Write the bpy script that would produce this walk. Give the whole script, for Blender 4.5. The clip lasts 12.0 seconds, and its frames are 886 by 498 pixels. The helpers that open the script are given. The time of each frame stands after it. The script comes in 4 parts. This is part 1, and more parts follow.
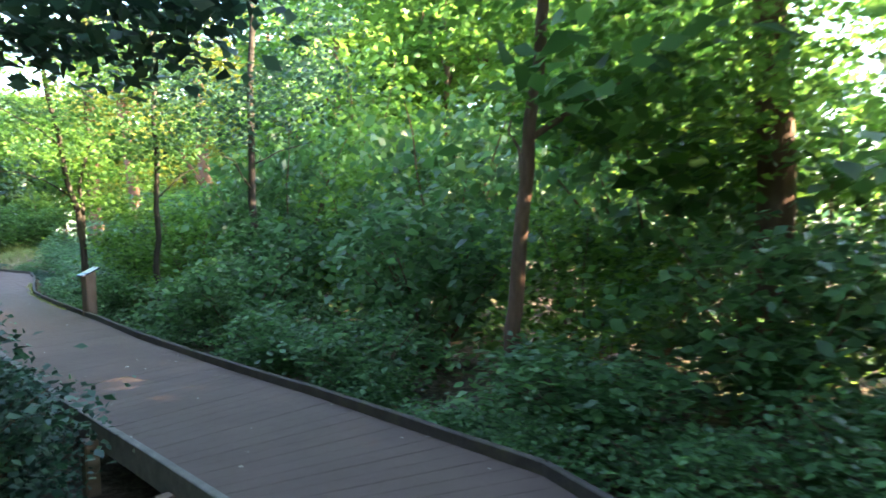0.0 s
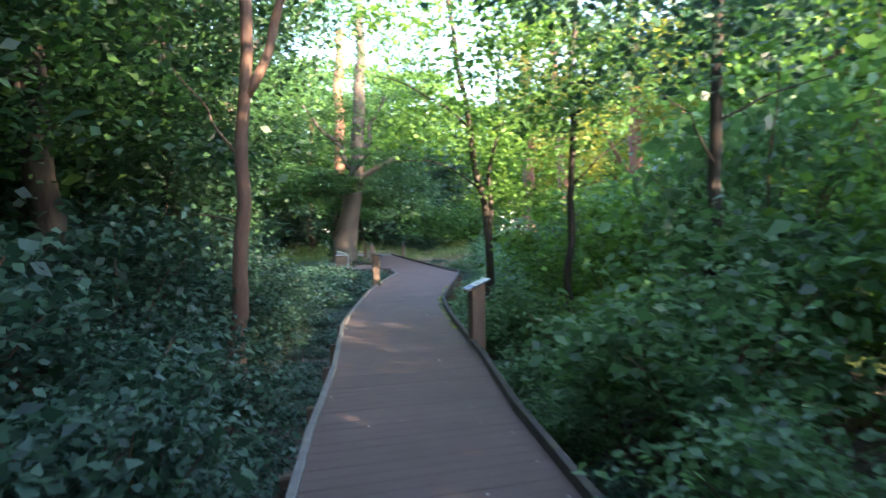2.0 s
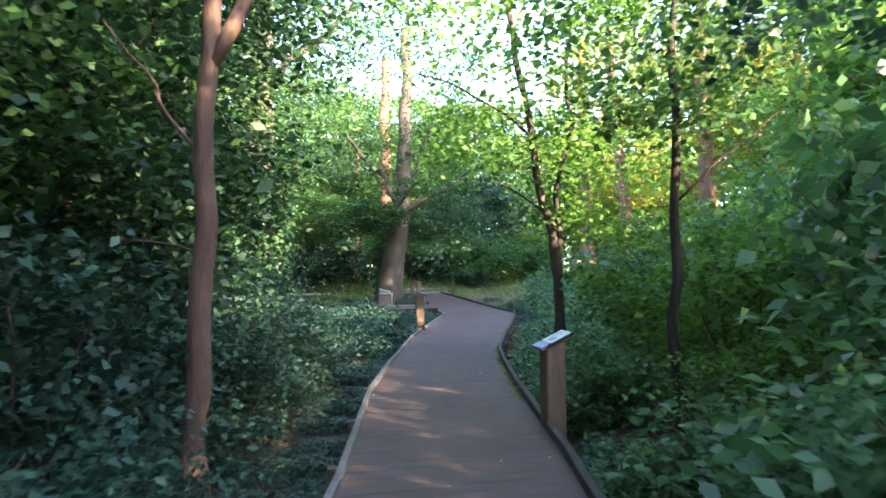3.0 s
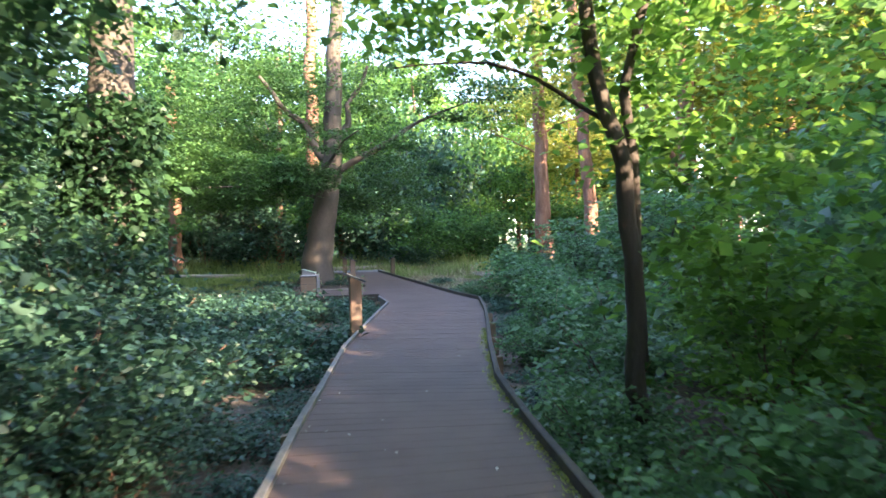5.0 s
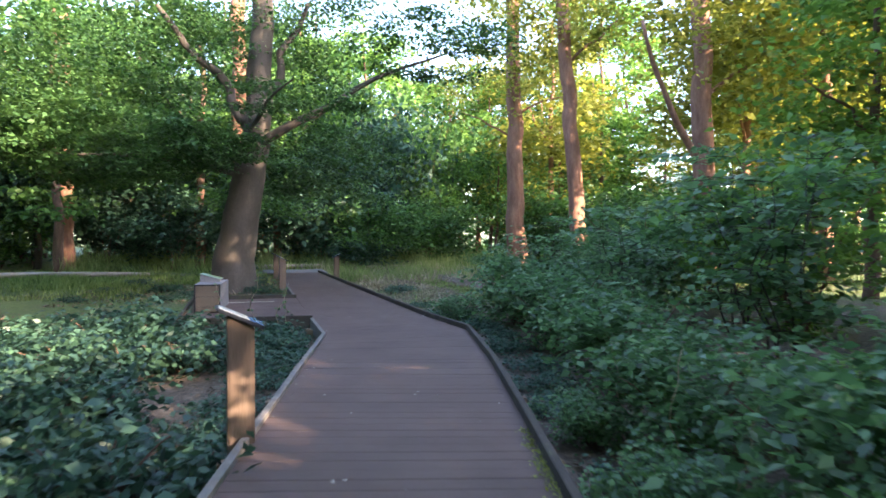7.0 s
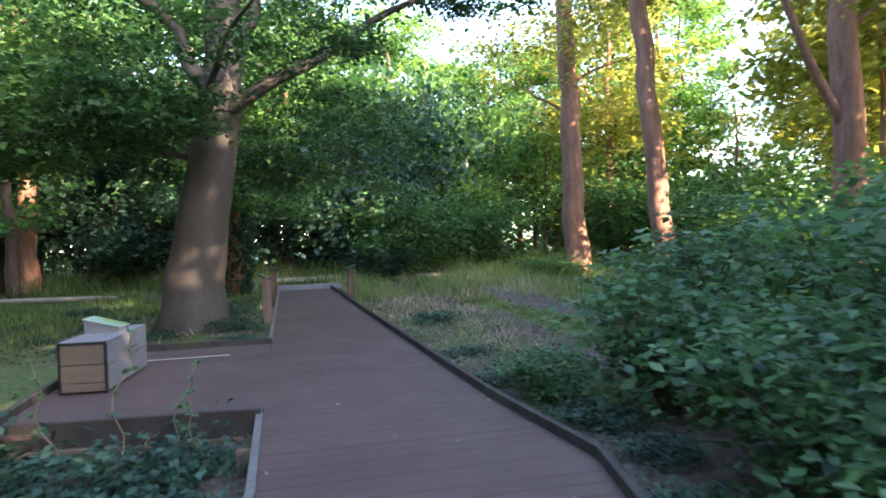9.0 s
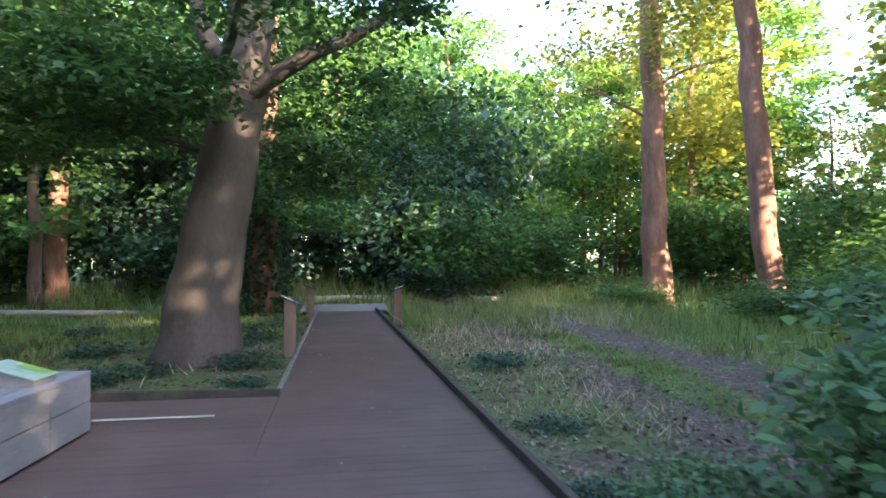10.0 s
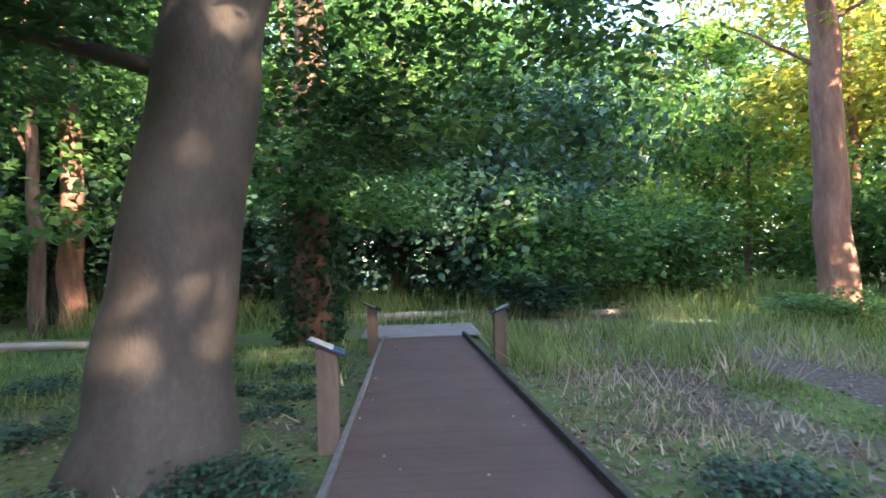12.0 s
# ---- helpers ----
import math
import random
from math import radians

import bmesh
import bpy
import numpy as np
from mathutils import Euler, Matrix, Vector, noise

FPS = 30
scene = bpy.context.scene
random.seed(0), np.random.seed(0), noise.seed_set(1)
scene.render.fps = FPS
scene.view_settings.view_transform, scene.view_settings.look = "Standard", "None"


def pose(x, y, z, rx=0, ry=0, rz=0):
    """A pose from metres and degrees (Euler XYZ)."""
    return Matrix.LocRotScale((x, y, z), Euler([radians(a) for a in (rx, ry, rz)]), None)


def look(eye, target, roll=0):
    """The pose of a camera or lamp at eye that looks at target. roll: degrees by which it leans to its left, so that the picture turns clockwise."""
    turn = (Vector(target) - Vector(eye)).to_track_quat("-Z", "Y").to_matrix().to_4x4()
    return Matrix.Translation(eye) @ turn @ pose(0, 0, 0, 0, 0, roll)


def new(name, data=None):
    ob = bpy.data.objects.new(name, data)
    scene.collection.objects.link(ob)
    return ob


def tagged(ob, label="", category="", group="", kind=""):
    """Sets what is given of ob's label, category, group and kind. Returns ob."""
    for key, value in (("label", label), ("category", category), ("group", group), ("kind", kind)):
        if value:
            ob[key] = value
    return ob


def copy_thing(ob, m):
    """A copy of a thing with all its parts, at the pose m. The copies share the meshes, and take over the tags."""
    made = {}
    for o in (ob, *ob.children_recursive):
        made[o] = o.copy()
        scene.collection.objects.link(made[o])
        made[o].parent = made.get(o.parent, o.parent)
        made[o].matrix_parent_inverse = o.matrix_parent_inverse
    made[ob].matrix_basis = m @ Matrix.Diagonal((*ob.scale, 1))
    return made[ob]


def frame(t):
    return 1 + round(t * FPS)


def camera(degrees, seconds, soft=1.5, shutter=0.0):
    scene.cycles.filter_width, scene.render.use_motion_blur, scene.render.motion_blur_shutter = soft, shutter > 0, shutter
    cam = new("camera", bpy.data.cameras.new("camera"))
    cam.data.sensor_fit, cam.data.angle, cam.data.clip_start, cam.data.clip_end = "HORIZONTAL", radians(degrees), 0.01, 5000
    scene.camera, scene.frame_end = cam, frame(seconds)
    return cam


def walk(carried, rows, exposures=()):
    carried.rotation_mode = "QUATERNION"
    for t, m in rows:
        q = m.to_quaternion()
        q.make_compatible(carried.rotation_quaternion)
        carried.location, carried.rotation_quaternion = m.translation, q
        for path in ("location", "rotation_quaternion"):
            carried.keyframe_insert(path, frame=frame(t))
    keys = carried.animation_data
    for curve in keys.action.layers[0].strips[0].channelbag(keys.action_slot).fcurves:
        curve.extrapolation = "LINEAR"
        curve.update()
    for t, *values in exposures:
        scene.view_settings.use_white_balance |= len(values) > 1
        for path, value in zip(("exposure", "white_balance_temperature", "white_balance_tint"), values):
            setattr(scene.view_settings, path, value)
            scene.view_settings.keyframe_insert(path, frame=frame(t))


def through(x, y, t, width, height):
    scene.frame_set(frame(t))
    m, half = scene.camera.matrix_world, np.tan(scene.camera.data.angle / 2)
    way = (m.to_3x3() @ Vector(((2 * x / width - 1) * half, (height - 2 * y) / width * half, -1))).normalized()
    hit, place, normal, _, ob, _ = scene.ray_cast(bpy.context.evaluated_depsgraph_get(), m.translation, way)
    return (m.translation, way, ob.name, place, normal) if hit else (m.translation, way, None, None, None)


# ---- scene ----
cam = camera(67.0, 12.0, 1.6, 0.35)
PATH = [
    (0, (-5.2, -10.1, 1.33), (-3.757, -8.725, 1.245), -1.5),
    (0.5, (-4.465, -9.336, 1.323), (-3.229, -7.768, 1.215), -3.5),
    (1, (-4.039, -8.364, 1.315), (-3.12, -6.589, 1.239), 0.6),
    (1.5, (-3.632, -7.381, 1.304), (-2.952, -5.503, 1.203), -0.8),
    (2, (-3.307, -6.355, 1.3), (-2.929, -4.392, 1.243), -0.7),
    (2.5, (-3.101, -5.282, 1.295), (-2.872, -3.296, 1.313), -0.9),
    (4.5, (-2.74, -0.862, 1.214), (-2.434, 1.113, 1.292), -1.5),
    (5, (-2.637, 0.296, 1.216), (-2.212, 2.25, 1.194), -1.3),
    (5.5, (-2.514, 1.509, 1.226), (-2.115, 3.469, 1.223), 1.3),
    (6, (-2.356, 2.764, 1.229), (-1.998, 4.732, 1.244), 3.9),
    (6.5, (-2.132, 4.027, 1.233), (-1.569, 5.945, 1.302), 0.9),
    (7, (-1.874, 5.28, 1.235), (-1.296, 7.194, 1.199), 0.1),
    (9, (-0.711, 10.255, 1.271), (-0.228, 12.195, 1.238), -1.9),
    (9.5, (-0.492, 11.448, 1.284), (-0.157, 13.42, 1.298), -1.3),
    (10, (-0.325, 12.619, 1.301), (0.001, 14.592, 1.323), -0.1),
    (10.5, (-0.223, 13.766, 1.313), (0.058, 15.746, 1.33), -1.1),
    (11, (-0.207, 14.89, 1.317), (0.059, 16.872, 1.317), -1.5),
    (11.5, (-0.248, 15.989, 1.316), (-0.14, 17.986, 1.324), -3.3),
    (12, (-0.326, 17.068, 1.31), (-0.204, 19.064, 1.347), -1.5),
]
walk(cam, [(t, look(eye, target, roll)) for t, eye, target, roll in PATH], exposures=[(0, 4.1, 6400, 13), (1.0, 3.75, 6300, 16), (2.5, 3.55, 6100, 21), (5.5, 3.45, 6150, 22), (6.8, 3.15, 6200, 24), (9.5, 3.15, 6150, 24), (10.5, 3.3, 6150, 24), (12, 3.5, 6050, 25)])

# ---------- world, sun ----------
SUN_EL, SUN_AZ = radians(21), radians(145)   # azimuth the light comes from, clockwise from +y
world = bpy.data.worlds.new("world")
scene.world = world
world.use_nodes = True
wn = world.node_tree
sky = wn.nodes.new("ShaderNodeTexSky")
sky.sky_type = 'NISHITA'
sky.sun_disc = False
sky.sun_elevation, sky.sun_rotation = SUN_EL, SUN_AZ
wn.links.new(sky.outputs[0], wn.nodes["Background"].inputs[0])
wn.nodes["Background"].inputs[1].default_value = 0.15
sun = bpy.data.lights.new("sun", 'SUN')
sun.energy, sun.angle, sun.color = 5.0, radians(0.6), (1.0, 0.80, 0.52)
sun_ob = new("sun", sun)
sd = Vector((math.sin(SUN_AZ) * math.cos(SUN_EL), math.cos(SUN_AZ) * math.cos(SUN_EL), math.sin(SUN_EL)))
sun_ob.matrix_world = look(sd * 60, (0, 0, 0))


# ---------- materials ----------
def mat(name):
    m = bpy.data.materials.new(name)
    m.use_nodes = True
    nt = m.node_tree
    nt.nodes.clear()
    out = nt.nodes.new("ShaderNodeOutputMaterial")
    return m, nt, out


def node(nt, kind, **values):
    n = nt.nodes.new(kind)
    for k, v in values.items():
        n.inputs[k.replace("_", " ")].default_value = v
    return n


def ramp(nt, source, stops):
    r = nt.nodes.new("ShaderNodeValToRGB")
    while len(r.color_ramp.elements) < len(stops):
        r.color_ramp.elements.new(0.5)
    for e, (p, c) in zip(r.color_ramp.elements, stops):
        e.position, e.color = p, (*c, 1)
    nt.links.new(source, r.inputs[0])
    return r


def surface(name, stops, scale=6.0, stretch=(1, 1, 1), rough=0.8, bump=0.3, fine=40.0, per_object=0.0, metal=0.0):
    """A rough surface: two scales of noise over a colour ramp, with relief."""
    m, nt, out = mat(name)
    co = nt.nodes.new("ShaderNodeTexCoord")
    mp = nt.nodes.new("ShaderNodeMapping")
    mp.inputs["Scale"].default_value = stretch
    nt.links.new(co.outputs["Object"], mp.inputs[0])
    a = node(nt, "ShaderNodeTexNoise", Scale=scale, Detail=5.0, Roughness=0.65)
    b = node(nt, "ShaderNodeTexNoise", Scale=fine, Detail=3.0, Roughness=0.7)
    for n in (a, b):
        nt.links.new(mp.outputs[0], n.inputs["Vector"])
    mix = nt.nodes.new("ShaderNodeMath")
    mix.operation = 'MULTIPLY_ADD'
    mix.inputs[1].default_value = 0.35
    nt.links.new(b.outputs[0], mix.inputs[0])
    sub = nt.nodes.new("ShaderNodeMath")
    sub.operation = 'MULTIPLY_ADD'
    sub.inputs[1].default_value, sub.inputs[2].default_value = 0.9, -0.12
    nt.links.new(a.outputs[0], sub.inputs[0])
    nt.links.new(sub.outputs[0], mix.inputs[2])
    value = mix.outputs[0]
    if per_object:
        info = nt.nodes.new("ShaderNodeObjectInfo")
        add = nt.nodes.new("ShaderNodeMath")
        add.operation = 'MULTIPLY_ADD'
        add.inputs[1].default_value = per_object
        nt.links.new(info.outputs["Random"], add.inputs[0])
        nt.links.new(value, add.inputs[2])
        value = add.outputs[0]
    r = ramp(nt, value, stops)
    p = node(nt, "ShaderNodeBsdfPrincipled", Roughness=rough, Metallic=metal)
    nt.links.new(r.outputs[0], p.inputs["Base Color"])
    bp = node(nt, "ShaderNodeBump", Strength=bump, Distance=0.03)
    nt.links.new(mix.outputs[0], bp.inputs["Height"])
    nt.links.new(bp.outputs[0], p.inputs["Normal"])
    nt.links.new(p.outputs[0], out.inputs[0])
    return m


def foliage(name, dark, mid, light, through=0.4, gloss=0.45, shine=0.3):
    """Leaves: colour differs from leaf to leaf and over metres; light comes through."""
    m, nt, out = mat(name)
    geo = nt.nodes.new("ShaderNodeNewGeometry")
    co = nt.nodes.new("ShaderNodeTexCoord")
    n = node(nt, "ShaderNodeTexNoise", Scale=0.9, Detail=2.0)
    nt.links.new(co.outputs["Object"], n.inputs["Vector"])
    add = nt.nodes.new("ShaderNodeMath")
    add.operation = 'MULTIPLY_ADD'
    add.inputs[1].default_value = 0.55
    nt.links.new(geo.outputs["Random Per Island"], add.inputs[0])
    half = nt.nodes.new("ShaderNodeMath")
    half.operation = 'MULTIPLY_ADD'
    half.inputs[1].default_value, half.inputs[2].default_value = 0.9, -0.22
    nt.links.new(n.outputs[0], half.inputs[0])
    nt.links.new(half.outputs[0], add.inputs[2])
    # dark end lowered, light end raised: shade contrast put into the leaf colour
    r = ramp(nt, add.outputs[0], [(0.08, tuple(0.55 * v for v in dark)), (0.5, mid), (0.92, tuple(1.2 * v for v in light))])
    p = node(nt, "ShaderNodeBsdfPrincipled", Roughness=gloss, Specular_IOR_Level=shine)
    nt.links.new(r.outputs[0], p.inputs["Base Color"])
    t = nt.nodes.new("ShaderNodeBsdfTranslucent")
    hue = node(nt, "ShaderNodeHueSaturation", Hue=0.485, Saturation=1.1, Value=1.5)
    nt.links.new(r.outputs[0], hue.inputs["Color"])
    nt.links.new(hue.outputs[0], t.inputs[0])
    mx = nt.nodes.new("ShaderNodeMixShader")
    mx.inputs[0].default_value = through
    nt.links.new(p.outputs[0], mx.inputs[1])
    nt.links.new(t.outputs[0], mx.inputs[2])
    nt.links.new(mx.outputs[0], out.inputs[0])
    return m


# dark bluish tint stands for skylit shade on green leaves
LEAF_SHADE = foliage("leaf_bluish_shaded", (0.022, 0.052, 0.036), (0.040, 0.095, 0.060), (0.075, 0.150, 0.085), 0.25, 0.45, 0.35)
LEAF_MID = foliage("leaf_green", (0.035, 0.085, 0.027), (0.070, 0.160, 0.048), (0.128, 0.250, 0.070), 0.45)
LEAF_BRIGHT = foliage("leaf_light_green", (0.062, 0.143, 0.033), (0.118, 0.240, 0.056), (0.190, 0.340, 0.080), 0.5)
LEAF_COOL = foliage("leaf_cool_green", (0.048, 0.110, 0.044), (0.085, 0.185, 0.074), (0.140, 0.270, 0.105), 0.45, 0.38, 0.5)
# golden low sun put into the leaf colour; also the moss's own tone
LEAF_SUNLIT_AND_MOSS = foliage("leaf_sunlit_and_moss", (0.110, 0.150, 0.030), (0.215, 0.245, 0.050), (0.340, 0.340, 0.080), 0.5)
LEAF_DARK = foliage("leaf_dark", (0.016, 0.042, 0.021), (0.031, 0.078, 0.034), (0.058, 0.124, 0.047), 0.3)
# beech green darkened in colour for the shade under its layered crown
LEAF_BEECH_SHADED = foliage("leaf_beech_shaded", (0.026, 0.064, 0.024), (0.050, 0.118, 0.036), (0.095, 0.190, 0.052), 0.35)
GRASS = foliage("grass_blades", (0.08, 0.135, 0.04), (0.16, 0.235, 0.075), (0.28, 0.33, 0.13), 0.45, 0.6)
STRAW = foliage("dry_stalks", (0.22, 0.17, 0.11), (0.36, 0.29, 0.20), (0.52, 0.44, 0.31), 0.25, 0.7)
LITTER = foliage("dead_leaves", (0.06, 0.04, 0.025), (0.13, 0.09, 0.055), (0.24, 0.18, 0.12), 0.1, 0.8)
DRY_LITTER = foliage("dry_litter", (0.13, 0.10, 0.075), (0.21, 0.17, 0.13), (0.31, 0.26, 0.21), 0.1, 0.8)
PALE_LITTER = foliage("pale_leaf_bits", (0.20, 0.16, 0.12), (0.36, 0.31, 0.26), (0.55, 0.52, 0.47), 0.1, 0.8)

BARK_GREY = surface("bark_grey", [(0.2, (0.031, 0.023, 0.018)), (0.5, (0.078, 0.063, 0.049)), (0.85, (0.150, 0.129, 0.105))], 1.5, (1, 1, 0.55), 0.85, 0.55, 26)
BARK_BROWN = surface("bark_brown", [(0.2, (0.055, 0.030, 0.020)), (0.55, (0.155, 0.088, 0.060)), (0.85, (0.25, 0.16, 0.115))], 7.0, (1, 1, 0.25), 0.9, 0.8, 45)
BARK_RED = surface("bark_red", [(0.2, (0.10, 0.045, 0.028)), (0.55, (0.25, 0.125, 0.08)), (0.85, (0.40, 0.24, 0.16))], 6.0, (1, 1, 0.25), 0.9, 0.9, 30)
BARK_DARK = surface("bark_dark", [(0.2, (0.022, 0.017, 0.013)), (0.6, (0.055, 0.042, 0.032)), (0.9, (0.10, 0.08, 0.06))], 6.0, (1, 1, 0.3), 0.9, 0.8, 40)
PLANK = surface("deck_wood", [(0.15, (0.067, 0.040, 0.031)), (0.45, (0.100, 0.062, 0.049)), (0.9, (0.152, 0.099, 0.080))], 1.4, (1, 1, 1), 0.8, 0.3, 130, 0.03)
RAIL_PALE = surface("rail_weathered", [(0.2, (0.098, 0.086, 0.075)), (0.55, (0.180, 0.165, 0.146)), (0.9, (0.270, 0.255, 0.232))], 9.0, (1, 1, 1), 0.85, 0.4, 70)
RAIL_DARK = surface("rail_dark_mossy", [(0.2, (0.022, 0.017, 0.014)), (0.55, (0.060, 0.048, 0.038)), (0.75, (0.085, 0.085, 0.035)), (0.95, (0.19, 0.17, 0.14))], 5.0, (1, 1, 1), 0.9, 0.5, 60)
POST_WOOD = surface("post_wood", [(0.2, (0.085, 0.055, 0.038)), (0.55, (0.170, 0.115, 0.081)), (0.9, (0.255, 0.187, 0.140))], 5.0, (1, 1, 0.15), 0.8, 0.4, 50)
BEAM_WOOD = surface("beam_wood", [(0.2, (0.09, 0.060, 0.036)), (0.55, (0.19, 0.13, 0.08)), (0.9, (0.29, 0.22, 0.14))], 4.0, (0.3, 1, 1), 0.85, 0.4, 50)
BOX_END = surface("box_end_boards", [(0.2, (0.128, 0.090, 0.058)), (0.55, (0.192, 0.141, 0.096)), (0.9, (0.256, 0.198, 0.141))], 4.0, (0.3, 1, 1), 0.75, 0.3, 60)
BOX_SIDE = surface("box_grey_boards", [(0.2, (0.167, 0.158, 0.155)), (0.55, (0.260, 0.248, 0.248)), (0.9, (0.341, 0.329, 0.329))], 4.0, (1, 0.3, 1), 0.75, 0.3, 60)
BLACK_EDGE = surface("black_edging", [(0.3, (0.015, 0.013, 0.013)), (0.8, (0.04, 0.036, 0.035))], 8.0, (1, 1, 1), 0.6, 0.2)
PANEL_WHITE = surface("panel_print", [(0.3, (0.50, 0.54, 0.54)), (0.5, (0.62, 0.66, 0.66)), (0.8, (0.74, 0.76, 0.75))], 9.0, (1, 1, 1), 0.25, 0.02)
PANEL_BLUE = surface("panel_blue", [(0.3, (0.05, 0.12, 0.26)), (0.8, (0.10, 0.20, 0.36))], 6.0, (1, 1, 1), 0.25, 0.02)
PANEL_FRAME = surface("panel_dark_frame", [(0.3, (0.012, 0.016, 0.03)), (0.8, (0.03, 0.035, 0.05))], 6.0, (1, 1, 1), 0.35, 0.05)
PANEL_GREEN = surface("panel_green", [(0.3, (0.22, 0.36, 0.25)), (0.6, (0.42, 0.55, 0.45)), (0.85, (0.60, 0.66, 0.58))], 14.0, (1, 1, 1), 0.3, 0.02)
PANEL_LIME = surface("panel_lime", [(0.3, (0.18, 0.34, 0.06)), (0.8, (0.34, 0.50, 0.12))], 14.0, (1, 1, 1), 0.3, 0.02)
INK = surface("panel_ink", [(0.3, (0.05, 0.07, 0.09)), (0.8, (0.12, 0.15, 0.17))], 14.0, (1, 1, 1), 0.3, 0.02)
GRAVEL = surface("path_grey", [(0.2, (0.15, 0.14, 0.14)), (0.6, (0.22, 0.21, 0.21)), (0.9, (0.30, 0.29, 0.29))], 3.0, (1, 1, 1), 0.9, 0.5, 90)
LOG = surface("log_pale", [(0.2, (0.20, 0.15, 0.11)), (0.6, (0.42, 0.35, 0.28)), (0.9, (0.60, 0.53, 0.45))], 6.0, (0.3, 1, 1), 0.85, 0.5)
TAPE = surface("pale_strip", [(0.2, (0.40, 0.37, 0.28)), (0.8, (0.58, 0.55, 0.44))], 9.0, (1, 1, 1), 0.7, 0.1)


def ground_material():
    m, nt, out = mat("woodland_soil")
    co = nt.nodes.new("ShaderNodeTexCoord")
    a = node(nt, "ShaderNodeTexNoise", Scale=0.55, Detail=6.0, Roughness=0.7)
    b = node(nt, "ShaderNodeTexNoise", Scale=14.0, Detail=5.0, Roughness=0.75)
    for n in (a, b):
        nt.links.new(co.outputs["Object"], n.inputs["Vector"])
    soil = ramp(nt, b.outputs[0], [(0.32, (0.030, 0.022, 0.016)), (0.5, (0.105, 0.080, 0.058)), (0.7, (0.23, 0.185, 0.14))])
    green = ramp(nt, b.outputs[0], [(0.3, (0.030, 0.055, 0.014)), (0.5, (0.090, 0.140, 0.032)), (0.7, (0.17, 0.22, 0.07))])
    # worn track through the meadow
    xyz = nt.nodes.new("ShaderNodeSeparateXYZ")
    nt.links.new(co.outputs["Object"], xyz.inputs[0])
    wob = node(nt, "ShaderNodeTexNoise", Scale=0.45, Detail=3.0)
    nt.links.new(co.outputs["Object"], wob.inputs["Vector"])
    off = nt.nodes.new("ShaderNodeMath")
    off.operation = 'ADD'
    nt.links.new(xyz.outputs[0], off.inputs[0])
    nt.links.new(wob.outputs[0], off.inputs[1])
    # two bare ruts with a mossy strip between them
    rut = nt.nodes.new("ShaderNodeMapRange")
    rut.inputs["From Min"].default_value, rut.inputs["From Max"].default_value = 2.6, 5.6
    nt.links.new(off.outputs[0], rut.inputs["Value"])
    worn = ramp(nt, rut.outputs[0], [(0.0, (0.5, 0.5, 0.5)), (0.16, (0.36, 0.36, 0.36)), (0.34, (0.36, 0.36, 0.36)), (0.42, (0.95, 0.95, 0.95)), (0.56, (0.95, 0.95, 0.95)), (0.64, (0.25, 0.25, 0.25)), (0.86, (0.25, 0.25, 0.25)), (1.0, (0.5, 0.5, 0.5))])
    level = nt.nodes.new("ShaderNodeMath")
    level.operation = 'SUBTRACT'
    level.inputs[1].default_value = 0.5
    nt.links.new(worn.outputs[0], level.inputs[0])
    open_ground = nt.nodes.new("ShaderNodeMapRange")
    open_ground.inputs["From Min"].default_value, open_ground.inputs["From Max"].default_value = 13.0, 19.0
    open_ground.inputs["To Min"].default_value, open_ground.inputs["To Max"].default_value = -0.12, 0.10
    nt.links.new(xyz.outputs[1], open_ground.inputs["Value"])
    s1 = nt.nodes.new("ShaderNodeMath")
    s1.operation = 'ADD'
    nt.links.new(a.outputs[0], s1.inputs[0])
    nt.links.new(level.outputs[0], s1.inputs[1])
    s2 = nt.nodes.new("ShaderNodeMath")
    s2.operation = 'ADD'
    nt.links.new(s1.outputs[0], s2.inputs[0])
    nt.links.new(open_ground.outputs[0], s2.inputs[1])
    mask = ramp(nt, s2.outputs[0], [(0.42, (0, 0, 0)), (0.60, (1, 1, 1))])
    mx = nt.nodes.new("ShaderNodeMix")
    mx.data_type = 'RGBA'
    nt.links.new(mask.outputs[0], mx.inputs[0])
    nt.links.new(soil.outputs[0], mx.inputs[6])
    nt.links.new(green.outputs[0], mx.inputs[7])
    p = node(nt, "ShaderNodeBsdfPrincipled", Roughness=0.95)
    nt.links.new(mx.outputs[2], p.inputs["Base Color"])
    bp = node(nt, "ShaderNodeBump", Strength=0.8, Distance=0.05)
    nt.links.new(b.outputs[0], bp.inputs["Height"])
    nt.links.new(bp.outputs[0], p.inputs["Normal"])
    nt.links.new(p.outputs[0], out.inputs[0])
    return m


SOIL = ground_material()

# ---------- helpers for meshes ----------
rng = np.random.default_rng(11)


def mesh_from(name, verts, faces, material, smooth=False):
    me = bpy.data.meshes.new(name)
    me.from_pydata([tuple(v) for v in verts], [], faces)
    me.materials.append(material)
    if smooth:
        me.polygons.foreach_set("use_smooth", [True] * len(me.polygons))
    me.update()
    return me


def quads_mesh(name, verts, material):
    """A mesh of separate quads; verts is (n, 4, 3)."""
    n = len(verts)
    me = bpy.data.meshes.new(name)
    me.vertices.add(n * 4)
    me.vertices.foreach_set("co", verts.reshape(-1).astype(np.float32))
    me.loops.add(n * 4)
    me.loops.foreach_set("vertex_index", np.arange(n * 4, dtype=np.int32))
    me.polygons.add(n)
    me.polygons.foreach_set("loop_start", np.arange(0, n * 4, 4, dtype=np.int32))
    me.polygons.foreach_set("loop_total", np.full(n, 4, dtype=np.int32))
    me.materials.append(material)
    me.update(calc_edges=True)
    return me


